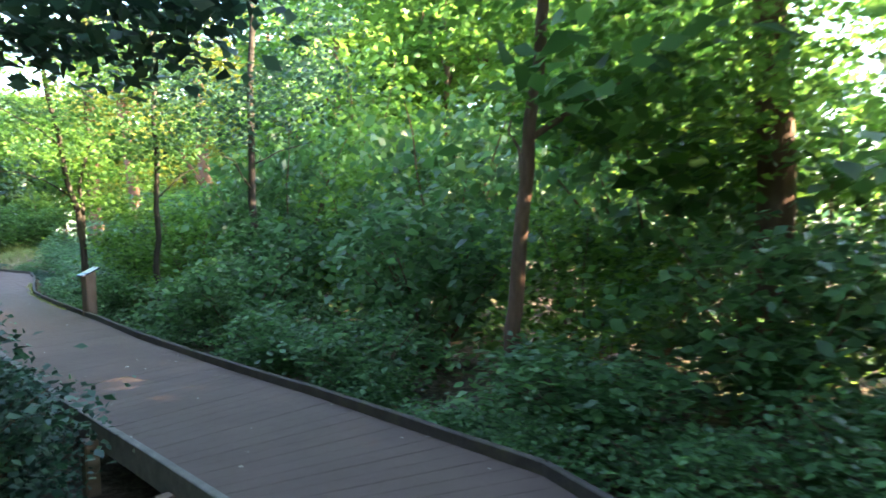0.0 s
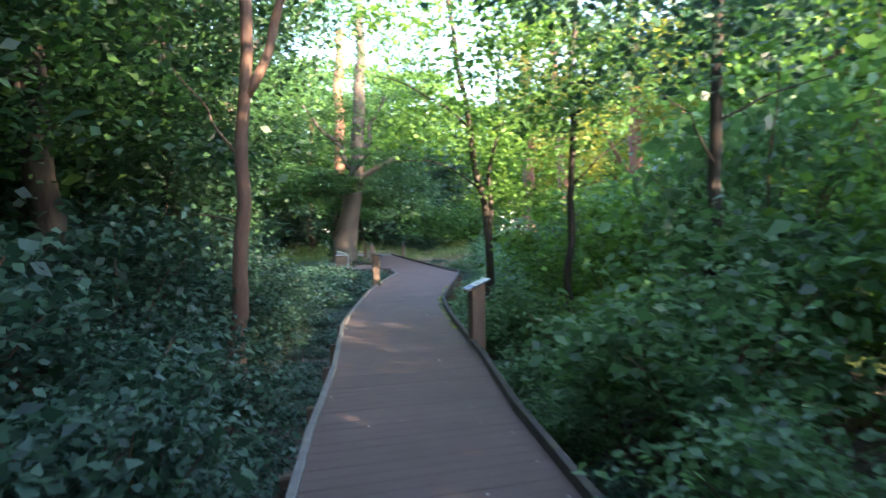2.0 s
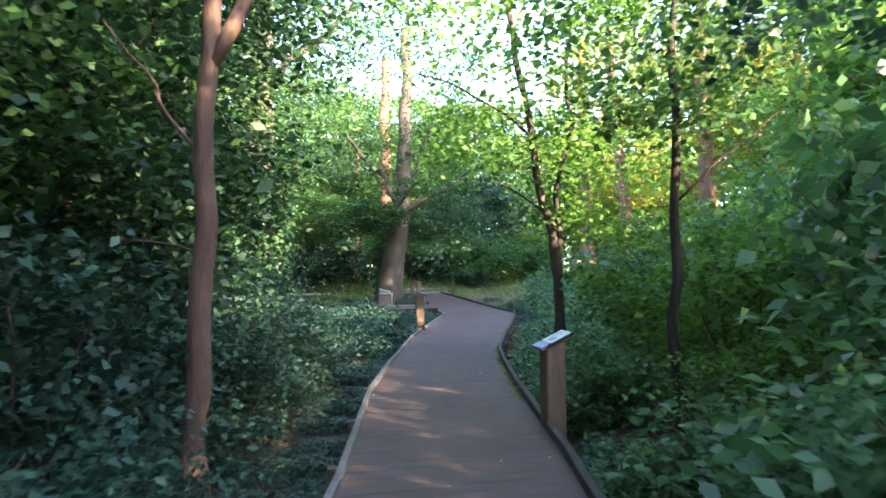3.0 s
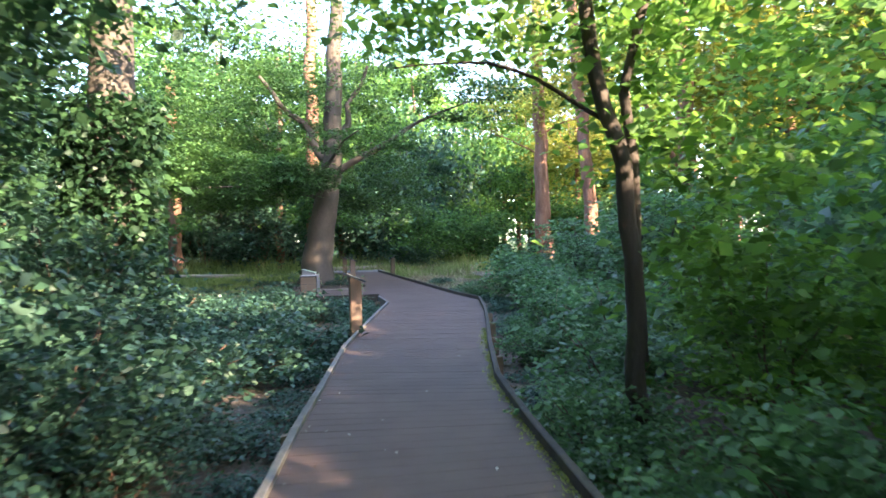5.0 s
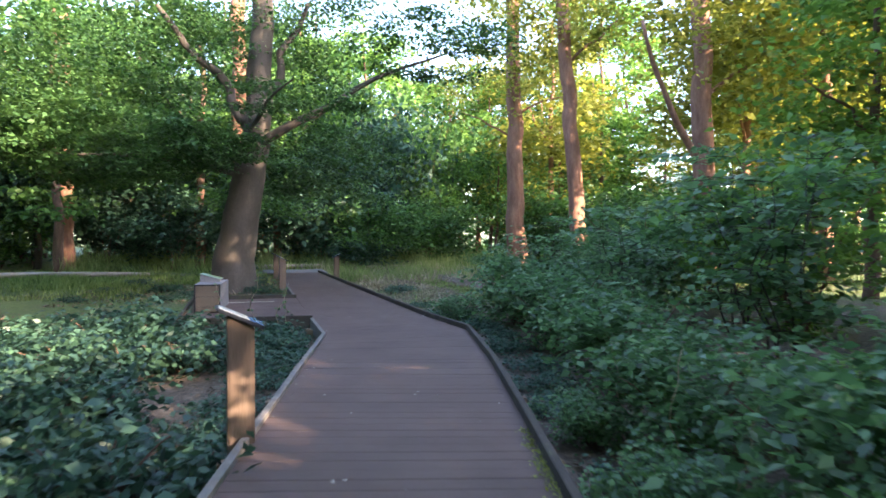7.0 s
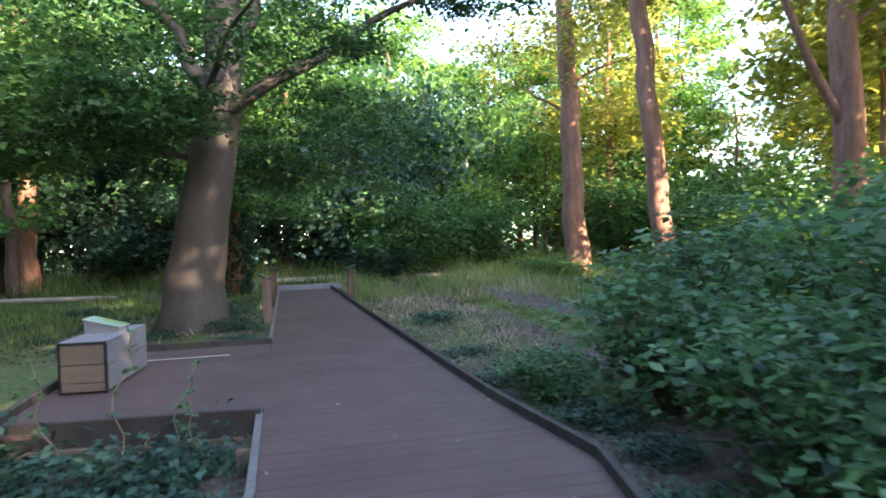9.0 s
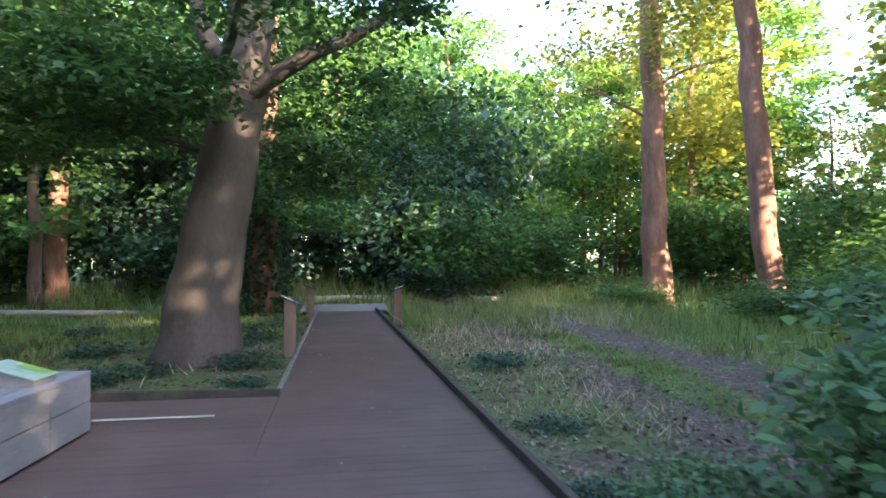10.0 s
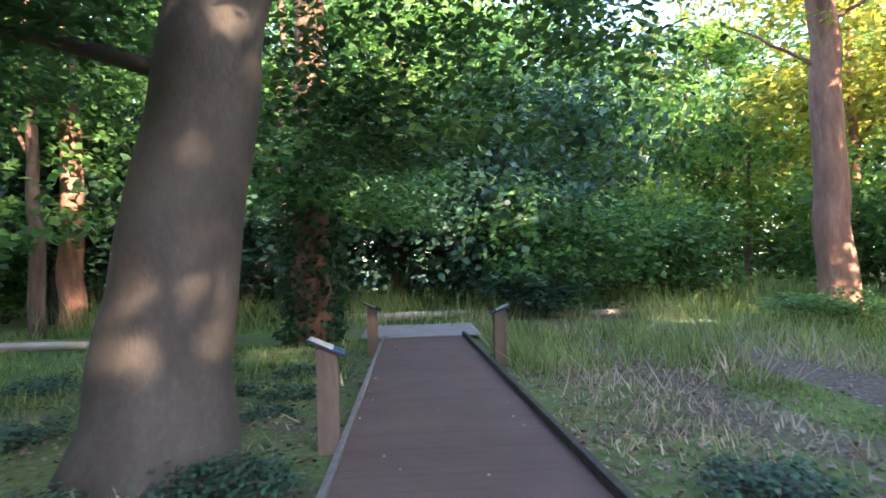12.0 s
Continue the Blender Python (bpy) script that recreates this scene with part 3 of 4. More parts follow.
for x, y, s, z in ((-1.5, -8.5, .6, .6), (-0.9, -9.4, .8, .7), (-1.6, -7.0, .5, .6), (-0.4, -10.6, 1.0, .8), (1.4, -10.5, 1.3, 1.0), (-1.1, -5.2, .8, .75), (-0.9, -7.4, .95, .6), (-1.2, -3.8, .75, .8), (0.3, -4.6, 1.3, 1.1), (0.4, -8.4, 1.3, .9), (-0.8, -0.7, .8, .9), (0.6, -1.0, 1.2, 1.1), (2.0, -3.4, 1.7, 1.4), (2.2, -6.5, 1.7, 1.4),
                   (-0.4, 2.6, .75, .9), (2.0, 0.7, 1.6, 1.5), (0.2, 6.0, .75, .8), (1.1, 7.6, .9, .9), (1.3, 9.4, .8, .8), (1.8, 11.2, .85, .85), (2.2, 13.2, .95, .8), (2.3, 15.0, .9, .9), 
                   (3.2, 5.4, 1.5, 1.3), (4.8, 15.4, 1.3, 1.0), (5.8, 18.6, 1.1, .9)):
    place(SH_C, x, y, s, z)
for x, y, s, z in ((0.8, -6.4, .9, .95), (2.4, -8.2, 1.2, 1.1), (1.6, -2.2, 1.1, 1.1), (3.2, -1.2, 1.4, 1.2), (0.75, 4.6, .8, .9), (2.3, 3.6, 1.1, 1.1), (1.9, 6.6, .85, .65), (3.2, 7.4, 1.1, .7), (2.7, 9.4, .6, .5),
                   (5.6, 7.0, 1.7, 1.2), (6.2, 13.4, 1.5, .9), (7.2, 16.8, 1.3, .8), (5.2, -4.5, 1.9, 1.4), (4.6, 1.5, 1.8, 1.4), (0.2, 1.0, .55, 0.95)):
    place(SH_D, x, y, s, z)
for x, y, s, z in ((3.1, 13.4, .8, .9), (2.95, 15.4, .8, .85), (4.9, 8.8, 1.15, 1.0), (5.3, 13.6, 1.1, 1.0), (2.5, 8.0, .7, .8), (4.1, 6.0, 1.1, 1.1), (6.4, 10.6, 1.2, 1.1)):
    place(SH_F, x, y, s, z)
for k in range(46):
    x = rng.uniform(-6.5, -2.2)
    y = rng.uniform(7.6, 15.0)
    if x > -2.75 + (y - 7.6) * 0.17 and y < 15:
        x -= 1.2
    place(SH_E, x, y, rng.uniform(0.7, 1.15), rng.uniform(0.7, 1.1))
for x, y in ((-3.4, 14.6), (-4.2, 14.2), (-5.0, 14.8), (-3.9, 13.3), (-4.8, 13.0), (-5.8, 13.6), (-2.6, 14.7), (-1.7, 14.6), (-1.5, 13.9), (-2.2, 13.6), (-3.1, 13.6)):
    place(SH_E, x, y, rng.uniform(0.6, 0.85), 0.75)
for x, y in ((-3.4, 20.4), (-4.2, 21.4), (-5.2, 20.6), (-5.0, 23.0), (-1.3, 20.1), (-1.5, 24.3), (-2.5, 21.0), (-2.9, 20.6), (-1.45, 21.3), (-1.6, 23.4), (-2.3, 24.6), (-1.5, 25.6), (-3.6, 22.8), (-2.9, 26.2), (-4.5, 25), (1.5, 18.0), (1.3, 16.3), (1.7, 20.8)):
    place(SH_E, x, y, rng.uniform(0.35, 0.6), 0.7)


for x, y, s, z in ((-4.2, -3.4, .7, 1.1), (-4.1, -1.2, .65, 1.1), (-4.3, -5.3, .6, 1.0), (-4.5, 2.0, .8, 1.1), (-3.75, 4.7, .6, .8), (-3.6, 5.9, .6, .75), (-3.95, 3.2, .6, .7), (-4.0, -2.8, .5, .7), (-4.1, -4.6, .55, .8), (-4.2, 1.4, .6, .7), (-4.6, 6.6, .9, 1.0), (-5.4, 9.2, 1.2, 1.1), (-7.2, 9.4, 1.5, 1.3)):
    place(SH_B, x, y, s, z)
s_edge = 6.0
while s_edge < 31.0:
    e = along(s_edge)
    out_l, out_r = (e[0] - e[1]).normalized(), (e[1] - e[0]).normalized()
    q = e[0] + out_l * rng.uniform(0.4, 0.6)
    place(SH_E, q.x, q.y, rng.uniform(0.38, 0.6), rng.uniform(0.6, 1.0))
    q = e[1] + out_r * rng.uniform(0.45, 0.7)
    place(SH_E if rng.uniform() < 0.5 else SH_C, q.x, q.y, rng.uniform(0.4, 0.55), rng.uniform(0.6, 0.9))
    s_edge += 0.8

# ---------- the trees that stand out ----------
# great beech beside the platform
tree(-2.06, 21.9, [(-0.06, 0, 0), (0.2, 0, 1.9), (0.55, 0, 3.7), (0.72, 0.2, 6.5), (0.8, 0.3, 11)], 0.49, 0.18, BARK_GREY, LEAF_BEECH_SHADED,
     "great grey-barked beech with low spreading limbs", flare=0.13, sides=26, size=0.12, tilt=0.38, flat=0.16,
     limbs=[((0.45, -0.1, 3.5), (5.2, -0.8, 6.0), 0.13, 0.02, 0.02), ((0.4, 0, 4.0), (-1.6, -0.4, 6.6), 0.14, 0.05, 0.03), ((0.5, 0, 4.3), (1.8, 0.3, 7.2), 0.14, 0.05, 0.0),
            ((0.1, 0, 2.9), (-3.6, -1.2, 3.1), 0.07, 0.02, 0.05), ((0.2, 0, 3.2), (0.2, 3.2, 4.2), 0.09, 0.02, 0.05), ((0.2, 0, 3.4), (1.2, -2.8, 4.6), 0.08, 0.02, 0.05)],
     crown=[((-2.6, -1.0, 3.35), (3.0, 2.4, 0.95), 16000, 120, 0.40), ((-0.6, -1.6, 3.3), (1.5, 0.9, 0.5), 2600, 26, 0.35), ((1.3, -1.6, 4.4), (1.6, 1.2, 0.5), 1800, 26, 0.36), ((4.8, -0.9, 6.0), (1.7, 1.4, 1.0), 4200, 44, 0.36), ((2.4, 2.0, 3.5), (2.2, 2.4, 1.4), 9000, 80, 0.42), ((0, 1.9, 5.8), (3.6, 2.4, 1.5), 8000, 110, 0.5), ((-4.6, -0.4, 4.6), (2.2, 2.6, 1.6), 9000, 80, 0.45), ((-3.2, 2.2, 4.4), (2.6, 2.0, 1.5), 9000, 80, 0.45), ((0, 0.5, 8.6), (5.4, 4.4, 3.0), 24000, 220, 0.6)])
# forked tree beside the first stretch
tree(-4.0, 0.0, [(0, 0, 0), (0.03, 0, 1.6), (0.1, 0, 3.1), (0.16, 0.1, 6.5)], 0.08, 0.045, BARK_BROWN, LEAF_MID, "slender brown tree forking above head height",
     limbs=[((0.1, 0, 3.05), (0.95, 0.3, 5.2), 0.05, 0.03, -0.03), ((0.1, 0, 2.4), (-0.6, 0.2, 3.4), 0.015, 0.006, 0), ((0.06, 0, 1.9), (-0.7, 0.5, 2.0), 0.01, 0.004, 0.05)],
     crown=[((0.2, 0.6, 6.4), (2.6, 2.4, 1.7), 6500, 80, 0.45), ((-1.8, 1.0, 3.6), (1.4, 1.6, 1.2), 2500, 34, 0.4)])
# drooping sprays over the first bend
tree(-5.6, -6.4, [(0, 0, 0), (0.05, 0, 2.0), (0.1, 0, 6)], 0.08, 0.04, BARK_DARK, LEAF_SHADE, "dark tree with drooping bluish sprays over the boardwalk",
     limbs=[((0.05, 0, 2.5), (1.9, -0.2, 3.05), 0.025, 0.008, 0.08)], crown=[((1.6, -0.2, 2.95), (0.75, 0.6, 0.32), 1500, 26, 0.2), ((0.3, 0.4, 4.4), (1.7, 1.5, 1.2), 3000, 40, 0.35)])
# pair of stems leaning over the boardwalk
tree(-0.42, 4.35, [(0, 0, 0), (-0.05, 0, 1.6), (-0.32, 0.1, 3.4), (-0.7, 0.2, 6)], 0.075, 0.035, BARK_DARK, LEAF_BRIGHT, "dark slender tree leaning over the boardwalk",
     limbs=[((0, 0, 0.9), (0.25, 0.1, 5), 0.05, 0.02, 0), ((-0.2, 0.05, 2.5), (-1.5, 0.8, 3.0), 0.018, 0.006, 0.12), ((-0.35, 0.1, 3.5), (-1.9, -0.3, 4.2), 0.02, 0.007, 0.1)],
     crown=[((-0.5, 0.8, 3.5), (1.3, 1.3, 0.6), 2600, 40, 0.3), ((0.7, 0.1, 2.4), (0.9, 1.0, 1.5), 3200, 46, 0.3), ((-0.4, 0.2, 5.2), (2.0, 2.0, 1.2), 4200, 50, 0.4)])
tree(-0.67, -6.5, [(0, 0, 0), (0.10, -0.1, 1.6), (0.26, -0.24, 3.2), (0.4, -0.3, 6)], 0.078, 0.04, BARK_BROWN, LEAF_BRIGHT, "slender reddish brown tree with one long side limb",
     limbs=[((0.2, -0.2, 2.55), (1.6, -1.4, 3.2), 0.03, 0.01, 0.1), ((0.15, -0.1, 2.2), (0.9, 0.6, 2.9), 0.02, 0.008, 0.05)],
     crown=[((1.2, -0.9, 3.1), (1.5, 1.4, 0.7), 3600, 46, 0.35), ((0.4, 0.3, 4.6), (2.2, 2.0, 1.1), 4800, 60, 0.4)])
tree(0.0, 1.95, [(0, 0, 0), (0.05, 0.1, 2.5), (0.08, 0.1, 6)], 0.062, 0.03, BARK_DARK, LEAF_MID, "thin dark upright tree in the undergrowth",
     crown=[((0, 0.2, 4.4), (1.6, 1.6, 1.6), 4200, 60, 0.35)], limbs=[((0.05, 0.1, 2.4), (0.8, -0.5, 3.2), 0.015, 0.006, 0.05)])
tree(0.35, -0.7, [(0, 0, 0), (0.02, 0, 2.5), (0.05, 0, 7)], 0.075, 0.04, BARK_DARK, LEAF_SHADE, "dark straight trunk with drooping sprays",
     crown=[((0, 0, 4.6), (1.8, 1.8, 1.9), 5000, 64, 0.4)], limbs=[((0.02, 0, 2.4), (-0.9, -0.7, 2.9), 0.015, 0.006, 0.05), ((0.02, 0, 2.8), (1.0, -0.3, 3.2), 0.015, 0.006, 0.05)])
# ivy-clad trunk on the other side
tree(-5.5, 11.4, [(0, 0, 0), (0.12, 0, 3), (0.2, 0, 6), (0.4, 0, 11)], 0.42, 0.22, BARK_GREY, LEAF_MID, "thick grey trunk wrapped in dark ivy", flare=0.1, sides=18, ivy=(0.0, 3.9, 0.52, 8000),
     limbs=[((0.2, 0, 5.6), (2.4, -0.8, 7.5), 0.12, 0.04, 0.05), ((0.2, 0, 5.2), (-2.2, -0.4, 7.2), 0.11, 0.04, 0.05)],
     crown=[((0, -0.5, 7.6), (3.4, 3.2, 2.2), 8000, 90, 0.55), ((1.0, -2.0, 4.9), (1.8, 1.5, 0.8), 2600, 34, 0.4)])
# reddish trunks in the open wood
RED = "tall reddish-barked pine trunk lit by low sun"
tree(9.9, 26.9, [(0, 0, 0), (-0.35, 0, 4), (-0.75, 0, 8), (-1.0, 0, 13)], 0.31, 0.2, BARK_RED, LEAF_SUNLIT_AND_MOSS, RED, size=0.2,
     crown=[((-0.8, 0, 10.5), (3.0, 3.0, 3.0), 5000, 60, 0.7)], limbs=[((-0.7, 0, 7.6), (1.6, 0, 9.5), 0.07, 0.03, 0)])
tree(9.2, 31.2, [(0, 0, 0), (-0.1, 0, 4), (-0.2, 0, 8), (-0.2, 0, 14)], 0.40, 0.24, BARK_RED, LEAF_SUNLIT_AND_MOSS, RED, size=0.2, flare=0.1,
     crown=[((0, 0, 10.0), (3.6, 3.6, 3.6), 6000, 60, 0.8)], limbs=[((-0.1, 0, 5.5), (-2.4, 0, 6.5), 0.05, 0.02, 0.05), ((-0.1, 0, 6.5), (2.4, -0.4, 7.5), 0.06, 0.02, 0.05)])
tree(11.3, 22.0, [(0, 0, 0), (-0.1, 0, 4), (-0.3, 0, 9), (-0.3, 0, 14)], 0.36, 0.2, BARK_RED, LEAF_SUNLIT_AND_MOSS, RED, size=0.2,
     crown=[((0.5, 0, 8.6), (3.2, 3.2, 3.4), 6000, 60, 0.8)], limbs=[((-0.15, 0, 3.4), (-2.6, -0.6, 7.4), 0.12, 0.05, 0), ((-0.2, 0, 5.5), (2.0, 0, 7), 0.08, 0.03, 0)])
tree(-1.95, 29.2, [(0, 0, 0), (0.02, 0, 3), (0.05, 0, 6), (0.1, 0, 12)], 0.36, 0.22, BARK_RED, LEAF_MID, "dark trunk with ivy behind the boardwalk's end", ivy=(0.0, 3.9, 0.42, 2600), size=0.16,
     crown=[((1.0, -0.4, 3.2), (1.8, 1.4, 1.3), 3200, 46, 0.42), ((0, 0, 7.5), (3.0, 3.0, 2.8), 2600, 40, 0.6)])
tree(5.7, 45.0, [(0, 0, 0), (-0.1, 0, 3.0), (0.1, 0, 5.4), (0.05, 0, 6.6)], 0.42, 0.22, BARK_RED, LEAF_DARK, "broken reddish snag standing dead", name="dead_tree",
     limbs=[((0.1, 0, 5.4), (0.8, 0, 6.9), 0.12, 0.04, 0), ((0, 0, 4.6), (-0.7, 0, 5.6), 0.1, 0.03, 0)])
tree(-0.9, 46.0, [(0, 0, 0), (0.1, 0, 4), (0.1, 0, 12)], 0.5, 0.3, BARK_RED, LEAF_MID, "thick reddish trunk beyond the crossing path", size=0.22, flare=0.15,
     crown=[((0, 0, 8.5), (4, 4, 4), 5500, 60, 0.8)])
tree(11.2, 38.7, [(0, 0, 0), (0.05, 0, 2.5), (0.1, 0, 6)], 0.09, 0.04, BARK_BROWN, LEAF_BRIGHT, "slim young tree with a light green crown", size=0.2,
     crown=[((0, 0, 4.3), (2.2, 2.2, 2.2), 3600, 46, 0.6)])
tree(-8.2, 33.5, [(0, 0, 0), (0.05, 0, 3), (0.0, 0, 10)], 0.32, 0.2, BARK_RED, LEAF_MID, "reddish trunk in the wood beyond the grass", size=0.2, crown=[((0, 0, 7), (3, 3, 3), 4500, 50, 0.7)])

# ---------- the wood around ----------
FAR = "tall broadleaved tree of the wood, seen or added to block sun"


def wood_tree(x, y, leaf, bark, h, r, n, size):
    return tree(x, y, [(0, 0, 0), (0.1, 0.05, h * 0.4), (0.15, 0.1, h * 0.95)], 0.20, 0.06, bark, leaf, FAR, size=size, group="trees of the wood", sides=9,
                limbs=[((0.08, 0, h * 0.35), (r * 0.7, r * 0.2, h * 0.55), 0.06, 0.02, 0.05), ((0.1, 0, h * 0.45), (-r * 0.6, -r * 0.3, h * 0.62), 0.06, 0.02, 0.05), ((0.1, 0, h * 0.5), (0.1 * r, r * 0.7, h * 0.7), 0.05, 0.02, 0.05)],
                crown=[((0, 0, h * 0.38), (r * 0.85, r * 0.85, h * 0.2), n // 4, 26, 0.55), ((0, 0, h * 0.66), (r, r, h * 0.34), n - n // 4, 70, 0.7)])


W = [wood_tree(-9.5, 8.5, LEAF_MID, BARK_BROWN, 11, 3.0, 5400, 0.28), wood_tree(-11, -1.5, LEAF_DARK, BARK_DARK, 12, 3.2, 5400, 0.28),
     wood_tree(14.5, 3.0, LEAF_BRIGHT, BARK_BROWN, 9, 2.8, 5400, 0.27), wood_tree(13.0, 36, LEAF_SUNLIT_AND_MOSS, BARK_RED, 13, 3.4, 5200, 0.32),
     wood_tree(20.5, 44, LEAF_BRIGHT, BARK_BROWN, 19, 4.4, 9000, 0.36),
     wood_tree(-8.8, -2.6, LEAF_DARK, BARK_DARK, 9, 2.5, 15000, 0.13)]
# many copies are unseen, added to block low sun from walk and platform
for x, y, k, s in ((13.2, 15.2, 3, .85), (11.8, 17.0, 2, .9), (14.5, 8.5, 2, 1.0),
                   (-6.0, 1.2, 5, 1.0), (-7.8, -6.8, 5, 1.15), (-6.3, -5.0, 5, .85), (-9.5, 3, 1, 1.1), (-9, 12, 5, 1.0), (-7.0, 8.2, 5, .8), (-6.6, 4.4, 5, 1.05),
                   (2, 50, 4, .82), (6, 49, 4, .85), (10.5, 51, 4, .75), (14, 47, 4, .7), (8, 57, 4, .9), (3.5, 57, 4, 1.0), (17, 51, 4, .8),
                   (12.5, 4.5, 4, .9), (16, 6, 4, .95), (14.5, 11.0, 4, .65), (6.2, 4.4, 2, .95), (0.8, -12.6, 1, .8), (24, 42, 3, .7), (27.5, 38, 3, .65), (-5.4, 4.2, 5, .8), (11, -1, 4, .8), (-3, 54, 4, 1.0), (-8, 50, 4, .9), (-13, 46, 4, 1.0), (26, 50, 4, 1.0), (31, 43, 4, .9), (22.5, 29, 3, 1.0), (16.5, -2.5, 2, 1.0),  (1.2, -15.8, 1, 1.1), (-1.8, -14.2, 1, .95), (4.2, -17.5, 0, 1.2), (5.2, -14.2, 2, 1.0), (12, -16, 0, 1.1), (-9.5, -12, 1, 1.0), (8.2, 2.4, 4, .7), (8.2, 7.2, 4, .75), (8.4, -3.6, 2, .9),
                   (-8.4, 0.8, 0, 1.0), (-9.5, 16, 5, 1.1), (4.0, 44.5, 2, .9), (8.5, 47, 2, 1.0), (1.5, 48, 2, .9), (3.2, 39.5, 2, .5), (7.5, 37.0, 2, .45), (-4.6, 40, 0, .8)):
    copy_thing(W[k], Matrix.LocRotScale((x, y, ground_z(x, y) - 0.12), Euler((0, 0, x * 1.7 + y)), (s, s, s)))
# low tree-shrubs that close the view at eye height
THICKET = shrub_kind(3.5, 33.5, LEAF_MID, "leafy thicket at the edge of the wood", 3.4, 2.2, 5200, 0.2, 60)
THICKET_SHADE = shrub_kind(2.0, 37.0, LEAF_SHADE, "green thicket with bluish shade put into its leaf colour", 3.6, 2.2, 5200, 0.2, 60)
CENTRE = [((l + r) / 2) for l, r in zip(LEFT, RIGHT)]


def clear(x, y, gap):
    for a, b in zip(CENTRE[:-1], CENTRE[1:]):
        ab = b - a
        t = max(0, min(1, (Vector((x, y, 0)) - a).dot(ab) / ab.length_squared))
        if (a + ab * t - Vector((x, y, 0))).length < gap:
            return False
    return True


placed = []
tries = 0
while len(placed) < 98 and tries < 4000:
    tries += 1
    x, y = rng.uniform(-30, 34), rng.uniform(-24, 62)
    if not clear(x, y, 4.2):
        continue
    if 0.5 < x < 13 and 14 < y < 33:
        continue
    if (-14 < x < 0 and 16 < y < 31) or (-9 < x < 0 and 5 < y < 31):
        continue
    if 2 < x < 13 and -11 < y < 16:
        continue
    if x > 8 and 12 < y < 46 and rng.uniform() < 0.3:
        continue
    if 33 < math.degrees(math.atan2(x + 0.5, y - 11.5)) < 46:
        continue
    if x > 3 and y < -10:
        continue
    if 0 < x < 13 and 31 < y < 62:
        continue
    # open ground that lets the low sun reach the far trees
    if 17 < x < 34 and -12 < y < 0.8 * x + 5:
        continue
    if x > 13 and -11 < y < 14 and rng.uniform() < 0.4:
        continue
    if any((x - a) ** 2 + (y - b) ** 2 < 3.1 ** 2 for a, b in placed):
        continue
    placed.append((x, y))
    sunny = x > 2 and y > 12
    # most trees of the sunny part get leaves coloured as sunlit
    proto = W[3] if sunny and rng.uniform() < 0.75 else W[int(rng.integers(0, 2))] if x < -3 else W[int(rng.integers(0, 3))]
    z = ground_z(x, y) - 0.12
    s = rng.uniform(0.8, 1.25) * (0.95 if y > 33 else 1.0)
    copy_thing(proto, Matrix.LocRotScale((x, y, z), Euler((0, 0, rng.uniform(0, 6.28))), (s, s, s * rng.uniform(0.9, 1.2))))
tries, count = 0, 0
low = []
while count < 44 and tries < 4000:
    tries += 1
    x, y = rng.uniform(-26, 30), rng.uniform(-20, 56)
    if not clear(x, y, 4.6) or (0.5 < x < 12.5 and 14 < y < 32) or (-13 < x < 0 and 6 < y < 31):
        continue
    if any((x - a) ** 2 + (y - b) ** 2 < 2.6 ** 2 for a, b in low):
        continue
    low.append((x, y))
    place(THICKET if (x > 0 or rng.uniform() < 0.3) else THICKET_SHADE, x, y, rng.uniform(0.7, 1.25), rng.uniform(0.75, 1.1))
    count += 1


for x, y, s, z, blue in ((1.6, 35.5, 1.3, 1.3, 1), (4.6, 38.5, 1.5, 1.5, 1), (-1.9, 37.5, 1.3, 1.2, 1), (8.0, 41.0, 1.7, 1.6, 0), (3.0, 33.0, .7, .6, 1), (6.6, 35.0, 1.0, .9, 0), (1.8, 43.0, 1.8, 1.8, 0),
                         (12.5, 34.0, 1.2, 1.0, 0), (14.5, 29.0, 1.2, .9, 0), (8.2, 24.2, .55, .5, 0), (10.2, 24.0, .7, .6, 0), (12.6, 25.6, .9, .7, 0), (7.2, 28.5, .5, .45, 0), (-4.5, 34.5, 1.1, .9, 1), (-7.5, 38.0, 1.5, 1.3, 1), (-12.0, 36.0, 1.5, 1.3, 1), (-16, 31, 1.3, 1.1, 1), (-14.5, 20, 1.2, 1.0, 1), (-15, 13, 1.4, 1.2, 1), (-11, 16.5, .8, .7, 0),
                         (-18, 26, 1.3, 1.1, 1), (-21, 34, 1.4, 1.2, 1), (-13, 42, 1.6, 1.3, 1), (-18, 41, 1.5, 1.3, 1), (-24, 22, 1.4, 1.2, 1), (-9.5, 44, 1.6, 1.3, 1), (-5.5, 43, 1.5, 1.3, 1), (-15, 36, 1.2, 1.0, 1)):
    place(THICKET_SHADE if blue else THICKET, x, y, s, z)


def far_wood():
    """The wood goes on all round, too far off to tell its trees apart."""
    out = []
    for band, (n, r0, top) in enumerate(((9000, 38, 6), (13000, 48, 10), (14000, 62, 14))):
        a = rng.uniform(0, 2 * np.pi, n)
        clump = np.array([noise.noise((math.cos(t) * 7, math.sin(t) * 7, band)) for t in a])
        r = r0 + rng.normal(0, 3, n)
        z = rng.uniform(-0.3, 1, n) ** 1.0 * top * (0.75 + 0.6 * clump)
        out.append(leaves(np.stack([2 + r * np.sin(a), 18 + r * np.cos(a), z], 1), 0.75 + 0.15 * band, 1.1))
    tagged(new("far_wood", quads_mesh("far_wood", np.concatenate(out), LEAF_MID)), "dense green wood in the distance", "wood", kind="stuff")


far_wood()

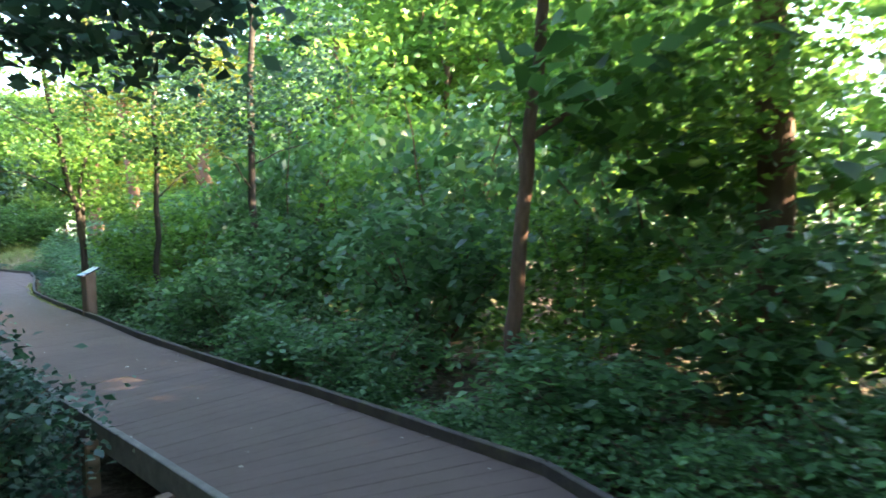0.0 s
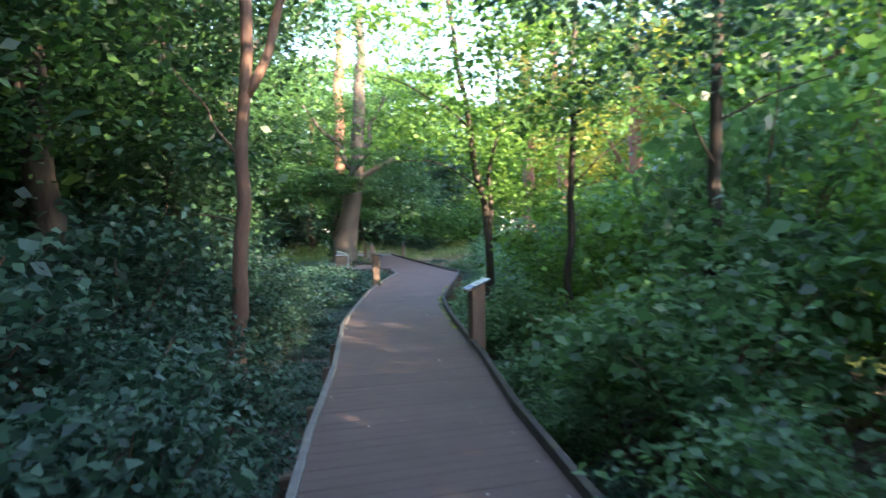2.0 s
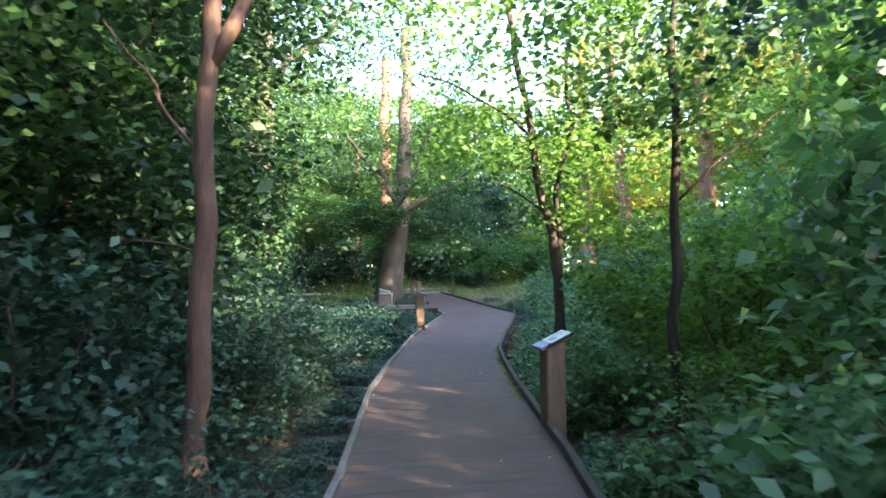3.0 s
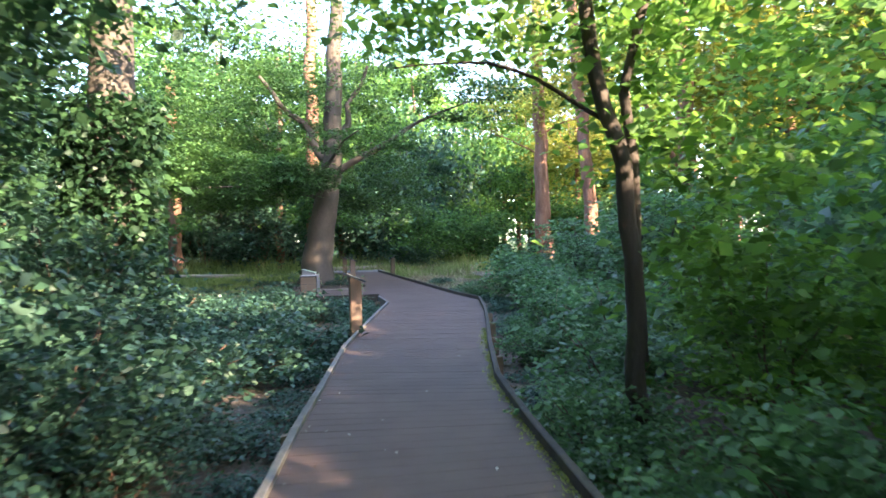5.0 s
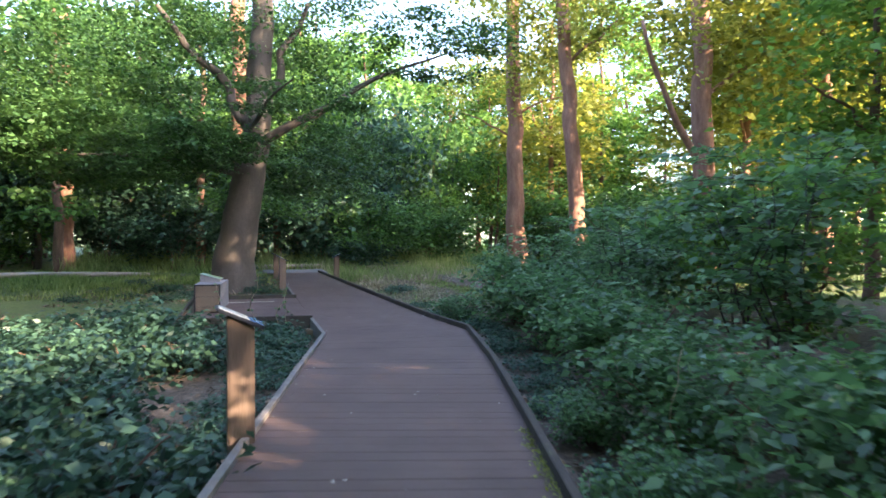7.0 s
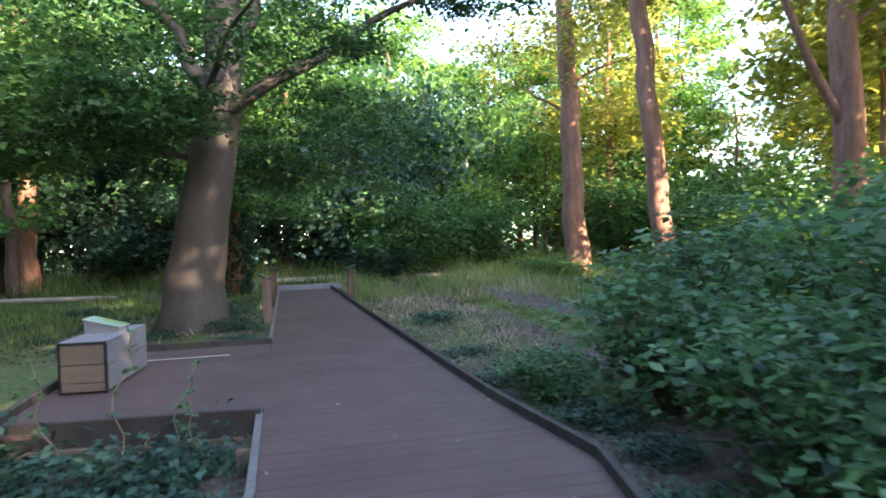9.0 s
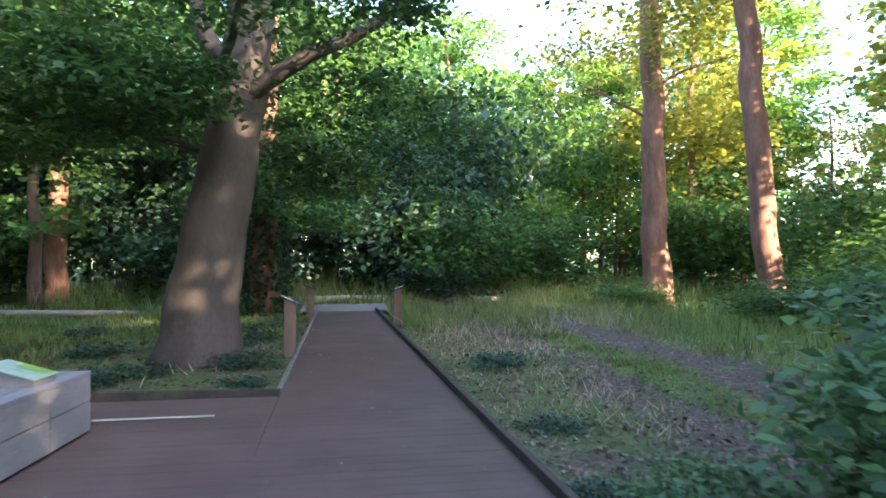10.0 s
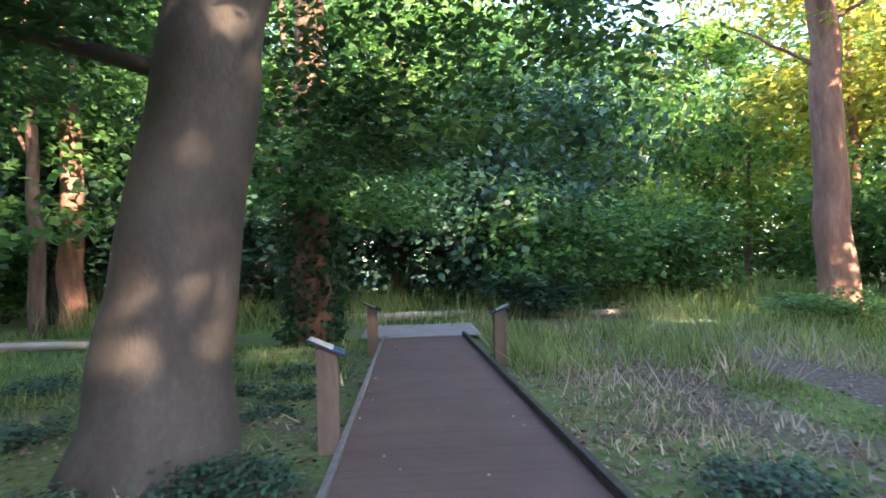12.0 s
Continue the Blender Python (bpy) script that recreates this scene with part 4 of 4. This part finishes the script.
# ---------- grass, stalks, litter ----------
def blades(name, areas, material, label, category, lean=0.35):
    """areas: x0, x1, y0, y1, count, height."""
    out = []
    for x0, x1, y0, y1, n, h in areas:
        x, y = rng.uniform(x0, x1, n), rng.uniform(y0, y1, n)
        keep = ~((x > -1.05) & (x < 1.05) & (y < 29.3)) & ~((x > -2.9) & (x < 0) & (y > 15) & (y < 19.3)) & ~((y > 29.1) & (y < 31.1))
        keep &= ~(np.abs(x - 4.35) < rng.uniform(0.25, 0.6, n)) & ~((np.abs(x - 2.75) < 0.45) & (rng.uniform(0, 1, n) < 0.5))
        patch = np.array([noise.noise((a * 0.6, b * 0.6, 5.0)) for a, b in zip(x, y)])
        keep &= patch > rng.uniform(-0.7, 0.25, n)
        x, y, patch = x[keep], y[keep], patch[keep]
        z = np.array([ground_z(a, b) - 0.02 for a, b in zip(x, y)])
        m = len(x)
        hh = h * rng.uniform(0.4, 1.2, m) * (1 + 0.6 * patch)
        a = rng.uniform(0, 2 * np.pi, m)
        w = 0.004 + 0.006 * rng.uniform(0, 1, m) + 0.0004 * (np.abs(y - 17))
        base = np.stack([x, y, z], 1)
        side = np.stack([np.cos(a), np.sin(a), np.zeros(m)], 1) * w[:, None]
        tip = np.stack([rng.normal(0, lean, m) * hh, rng.normal(0, lean, m) * hh, hh], 1)
        out.append(np.stack([base - side, base + side, base + tip * 0.6 + side * 0.7, base + tip], 1))
    tagged(new(name, quads_mesh(name, np.concatenate(out), material)), label, category, kind="stuff")


blades("grass", [(0.9, 14, 17, 29, 4200, 0.14), (3.05, 3.9, 16.5, 30, 26000, 0.05), (4.9, 16, 20, 36, 21000, 0.42), (0.9, 4, 25, 29, 5000, 0.42), (-14, -4.0, 21, 29, 15000, 0.15), (-4, -1.0, 24.5, 29, 2200, 0.16), (-16, -3, 24, 33, 14000, 0.2), (-8, 14, 31, 44, 14000, 0.7)], GRASS, "uneven green and yellowing meadow grass", "grass")
blades("dry_stalks", [(0.95, 2.9, 17.5, 27, 3600, 0.12), (4.6, 5.6, 17.5, 27, 1200, 0.14), (-4.5, -1.0, 19.5, 26, 200, 0.14), (0.95, 6, 24, 34, 3500, 0.36)], STRAW, "dry broken straw-coloured grass stalks", "dry grass", 0.65)


def scatter(name, areas, material, label, category, size, z_of):
    out = []
    for x0, x1, y0, y1, n in areas:
        x, y = rng.uniform(x0, x1, n), rng.uniform(y0, y1, n)
        z = np.array([z_of(a, b) for a, b in zip(x, y)])
        out.append(leaves(np.stack([x, y, z], 1), size, 0.25, 0.0))
    v = np.concatenate(out)
    tagged(new(name, quads_mesh(name, v, material)), label, category, kind="stuff")


scatter("leaf_litter", [(-7, 3, -12, 8, 5200), (-6, 4, 8, 18, 3600), (-5.5, -0.9, 19.2, 28, 2600), (0.9, 4, 16, 28, 2600)], LITTER, "brown dead leaves on the woodland floor", "leaf litter", 0.07,
        lambda x, y: ground_z(x, y) + 0.012)
scatter("pale_litter", [(0.95, 3.2, 16.5, 27, 2600), (3.9, 5.2, 18, 28, 900), (-3.5, -0.95, 19.3, 24, 700)], DRY_LITTER, "pale dry leaf and stalk litter on bare soil", "leaf litter", 0.06,
        lambda x, y: ground_z(x, y) + 0.015)
bits = []
for k in range(190):
    e = along(rng.uniform(3.0, 44))
    if e is None:
        continue
    t = rng.beta(0.45, 0.6)
    q = e[0].lerp(e[1], min(max(t, 0.03), 0.97))
    bits.append((q.x, q.y, 0.008))
fallen = leaves(np.array(bits), 0.034, 0.15, 0.0)
fallen[:, :, 2] = np.clip(fallen[:, :, 2], 0.006, 0.02)
tagged(new("fallen_leaves", quads_mesh("fallen_leaves", fallen, PALE_LITTER)), "small pale fallen leaves on the boards", "fallen leaves", kind="stuff")


moss = []
for k in range(1500):
    e = along(rng.uniform(17.0, 24.5))
    q = e[1].lerp(e[0], 0.002 + abs(rng.normal(0, 0.022)))
    if noise.noise((q.x * 2.5, q.y * 2.5, 7)) > -0.15:
        moss.append((q.x, q.y, 0.006))
moss = leaves(np.array(moss), 0.026, 0.3, -0.1)
moss[:, :, 2] = np.clip(moss[:, :, 2], 0.002, 0.03)
tagged(new("moss", quads_mesh("moss", moss, LEAF_SUNLIT_AND_MOSS)), "yellow-green moss along the boardwalk's edge", "moss", kind="stuff")


def weed(x, y, h, lean):
    ob = thing("weed", pose(x, y, ground_z(x, y) - 0.02), "thin pale weed stalk with a few leaves beside the platform", "weed", "weeds by the platform")
    pts = bend((0, 0, 0), (lean, 0.05, h), 7, 0.03, 0.08)
    v, f = tube(pts, taper(0.006, 0.003, 7), 5)
    child("stalk", mesh_from("stalk", v, f, STRAW, True), ob)
    p = np.array([tuple(q) for q in pts[3:] for _ in range(5)])
    child("foliage", quads_mesh("foliage", leaves(p, 0.055), LEAF_COOL), ob)


for a in ((-1.75, 14.85, 0.95, 0.12), (-1.45, 14.9, 0.7, 0.2), (-2.05, 14.8, 0.8, -0.15), (-1.2, 14.7, 0.55, -0.1), (0.75, 8.9, 0.9, 0.1), (0.95, 9.6, 0.8, -0.2), (0.4, 7.9, 0.8, 0.15)):
    weed(*a)


def log(x, y, length, r, turn, z=0.0):
    v, f = tube(bend((-length / 2, 0, r), (length / 2, 0, r * 0.9), 8, 0.01, 0.02), taper(r, r * 0.75, 8), 9)
    ob = new("log", mesh_from("log", v, f, LOG, True))
    ob.matrix_basis = pose(x, y, ground_z(x, y) - 0.02 + z, 0, 0, turn)
    tagged(ob, "pale fallen log lying in the grass", "log", "fallen logs")


for a in ((-7.5, 29.0, 5.5, 0.10, 3), (-12.5, 28.2, 5.0, 0.11, -4), (-17.5, 28.6, 4.0, 0.10, 5), (0.5, 33.2, 3.0, 0.11, 8), (-0.9, 34.0, 2.6, 0.10, -10), (4.2, 33.0, 2.2, 0.09, 4)):
    log(*a)

# ---------- deck boards ----------
PITCH = 0.145


def deck_board(corners, parent):
    """corners: near left, near right, far right, far left."""
    z = -0.001 - 0.0012 * random.random()
    v = [(p.x, p.y, z) for p in corners] + [(p.x, p.y, z - 0.032) for p in corners]
    child("plank", mesh_from("plank", v, [(0, 1, 2, 3), (7, 6, 5, 4), (0, 4, 5, 1), (1, 5, 6, 2), (2, 6, 7, 3), (3, 7, 4, 0)], PLANK), parent)


s = 1.0
while True:
    a, b = along(s), along(s + PITCH - 0.004)
    if a is None or b is None:
        break
    deck_board((a[0], a[1], b[1], b[0]), WALKWAY)
    s += PITCH
y = PY0
while y < PY1 - 0.05:
    y2 = min(y + PITCH - 0.004, PY1)
    xr = -0.853 if y < 15.5 else -0.84 + 0.007 * (y - 15.35)
    deck_board((Vector((PX0, y, 0)), Vector((xr - 0.004, y, 0)), Vector((xr - 0.004, y2, 0)), Vector((PX0, y2, 0))), PLATFORM)
    y += PITCH
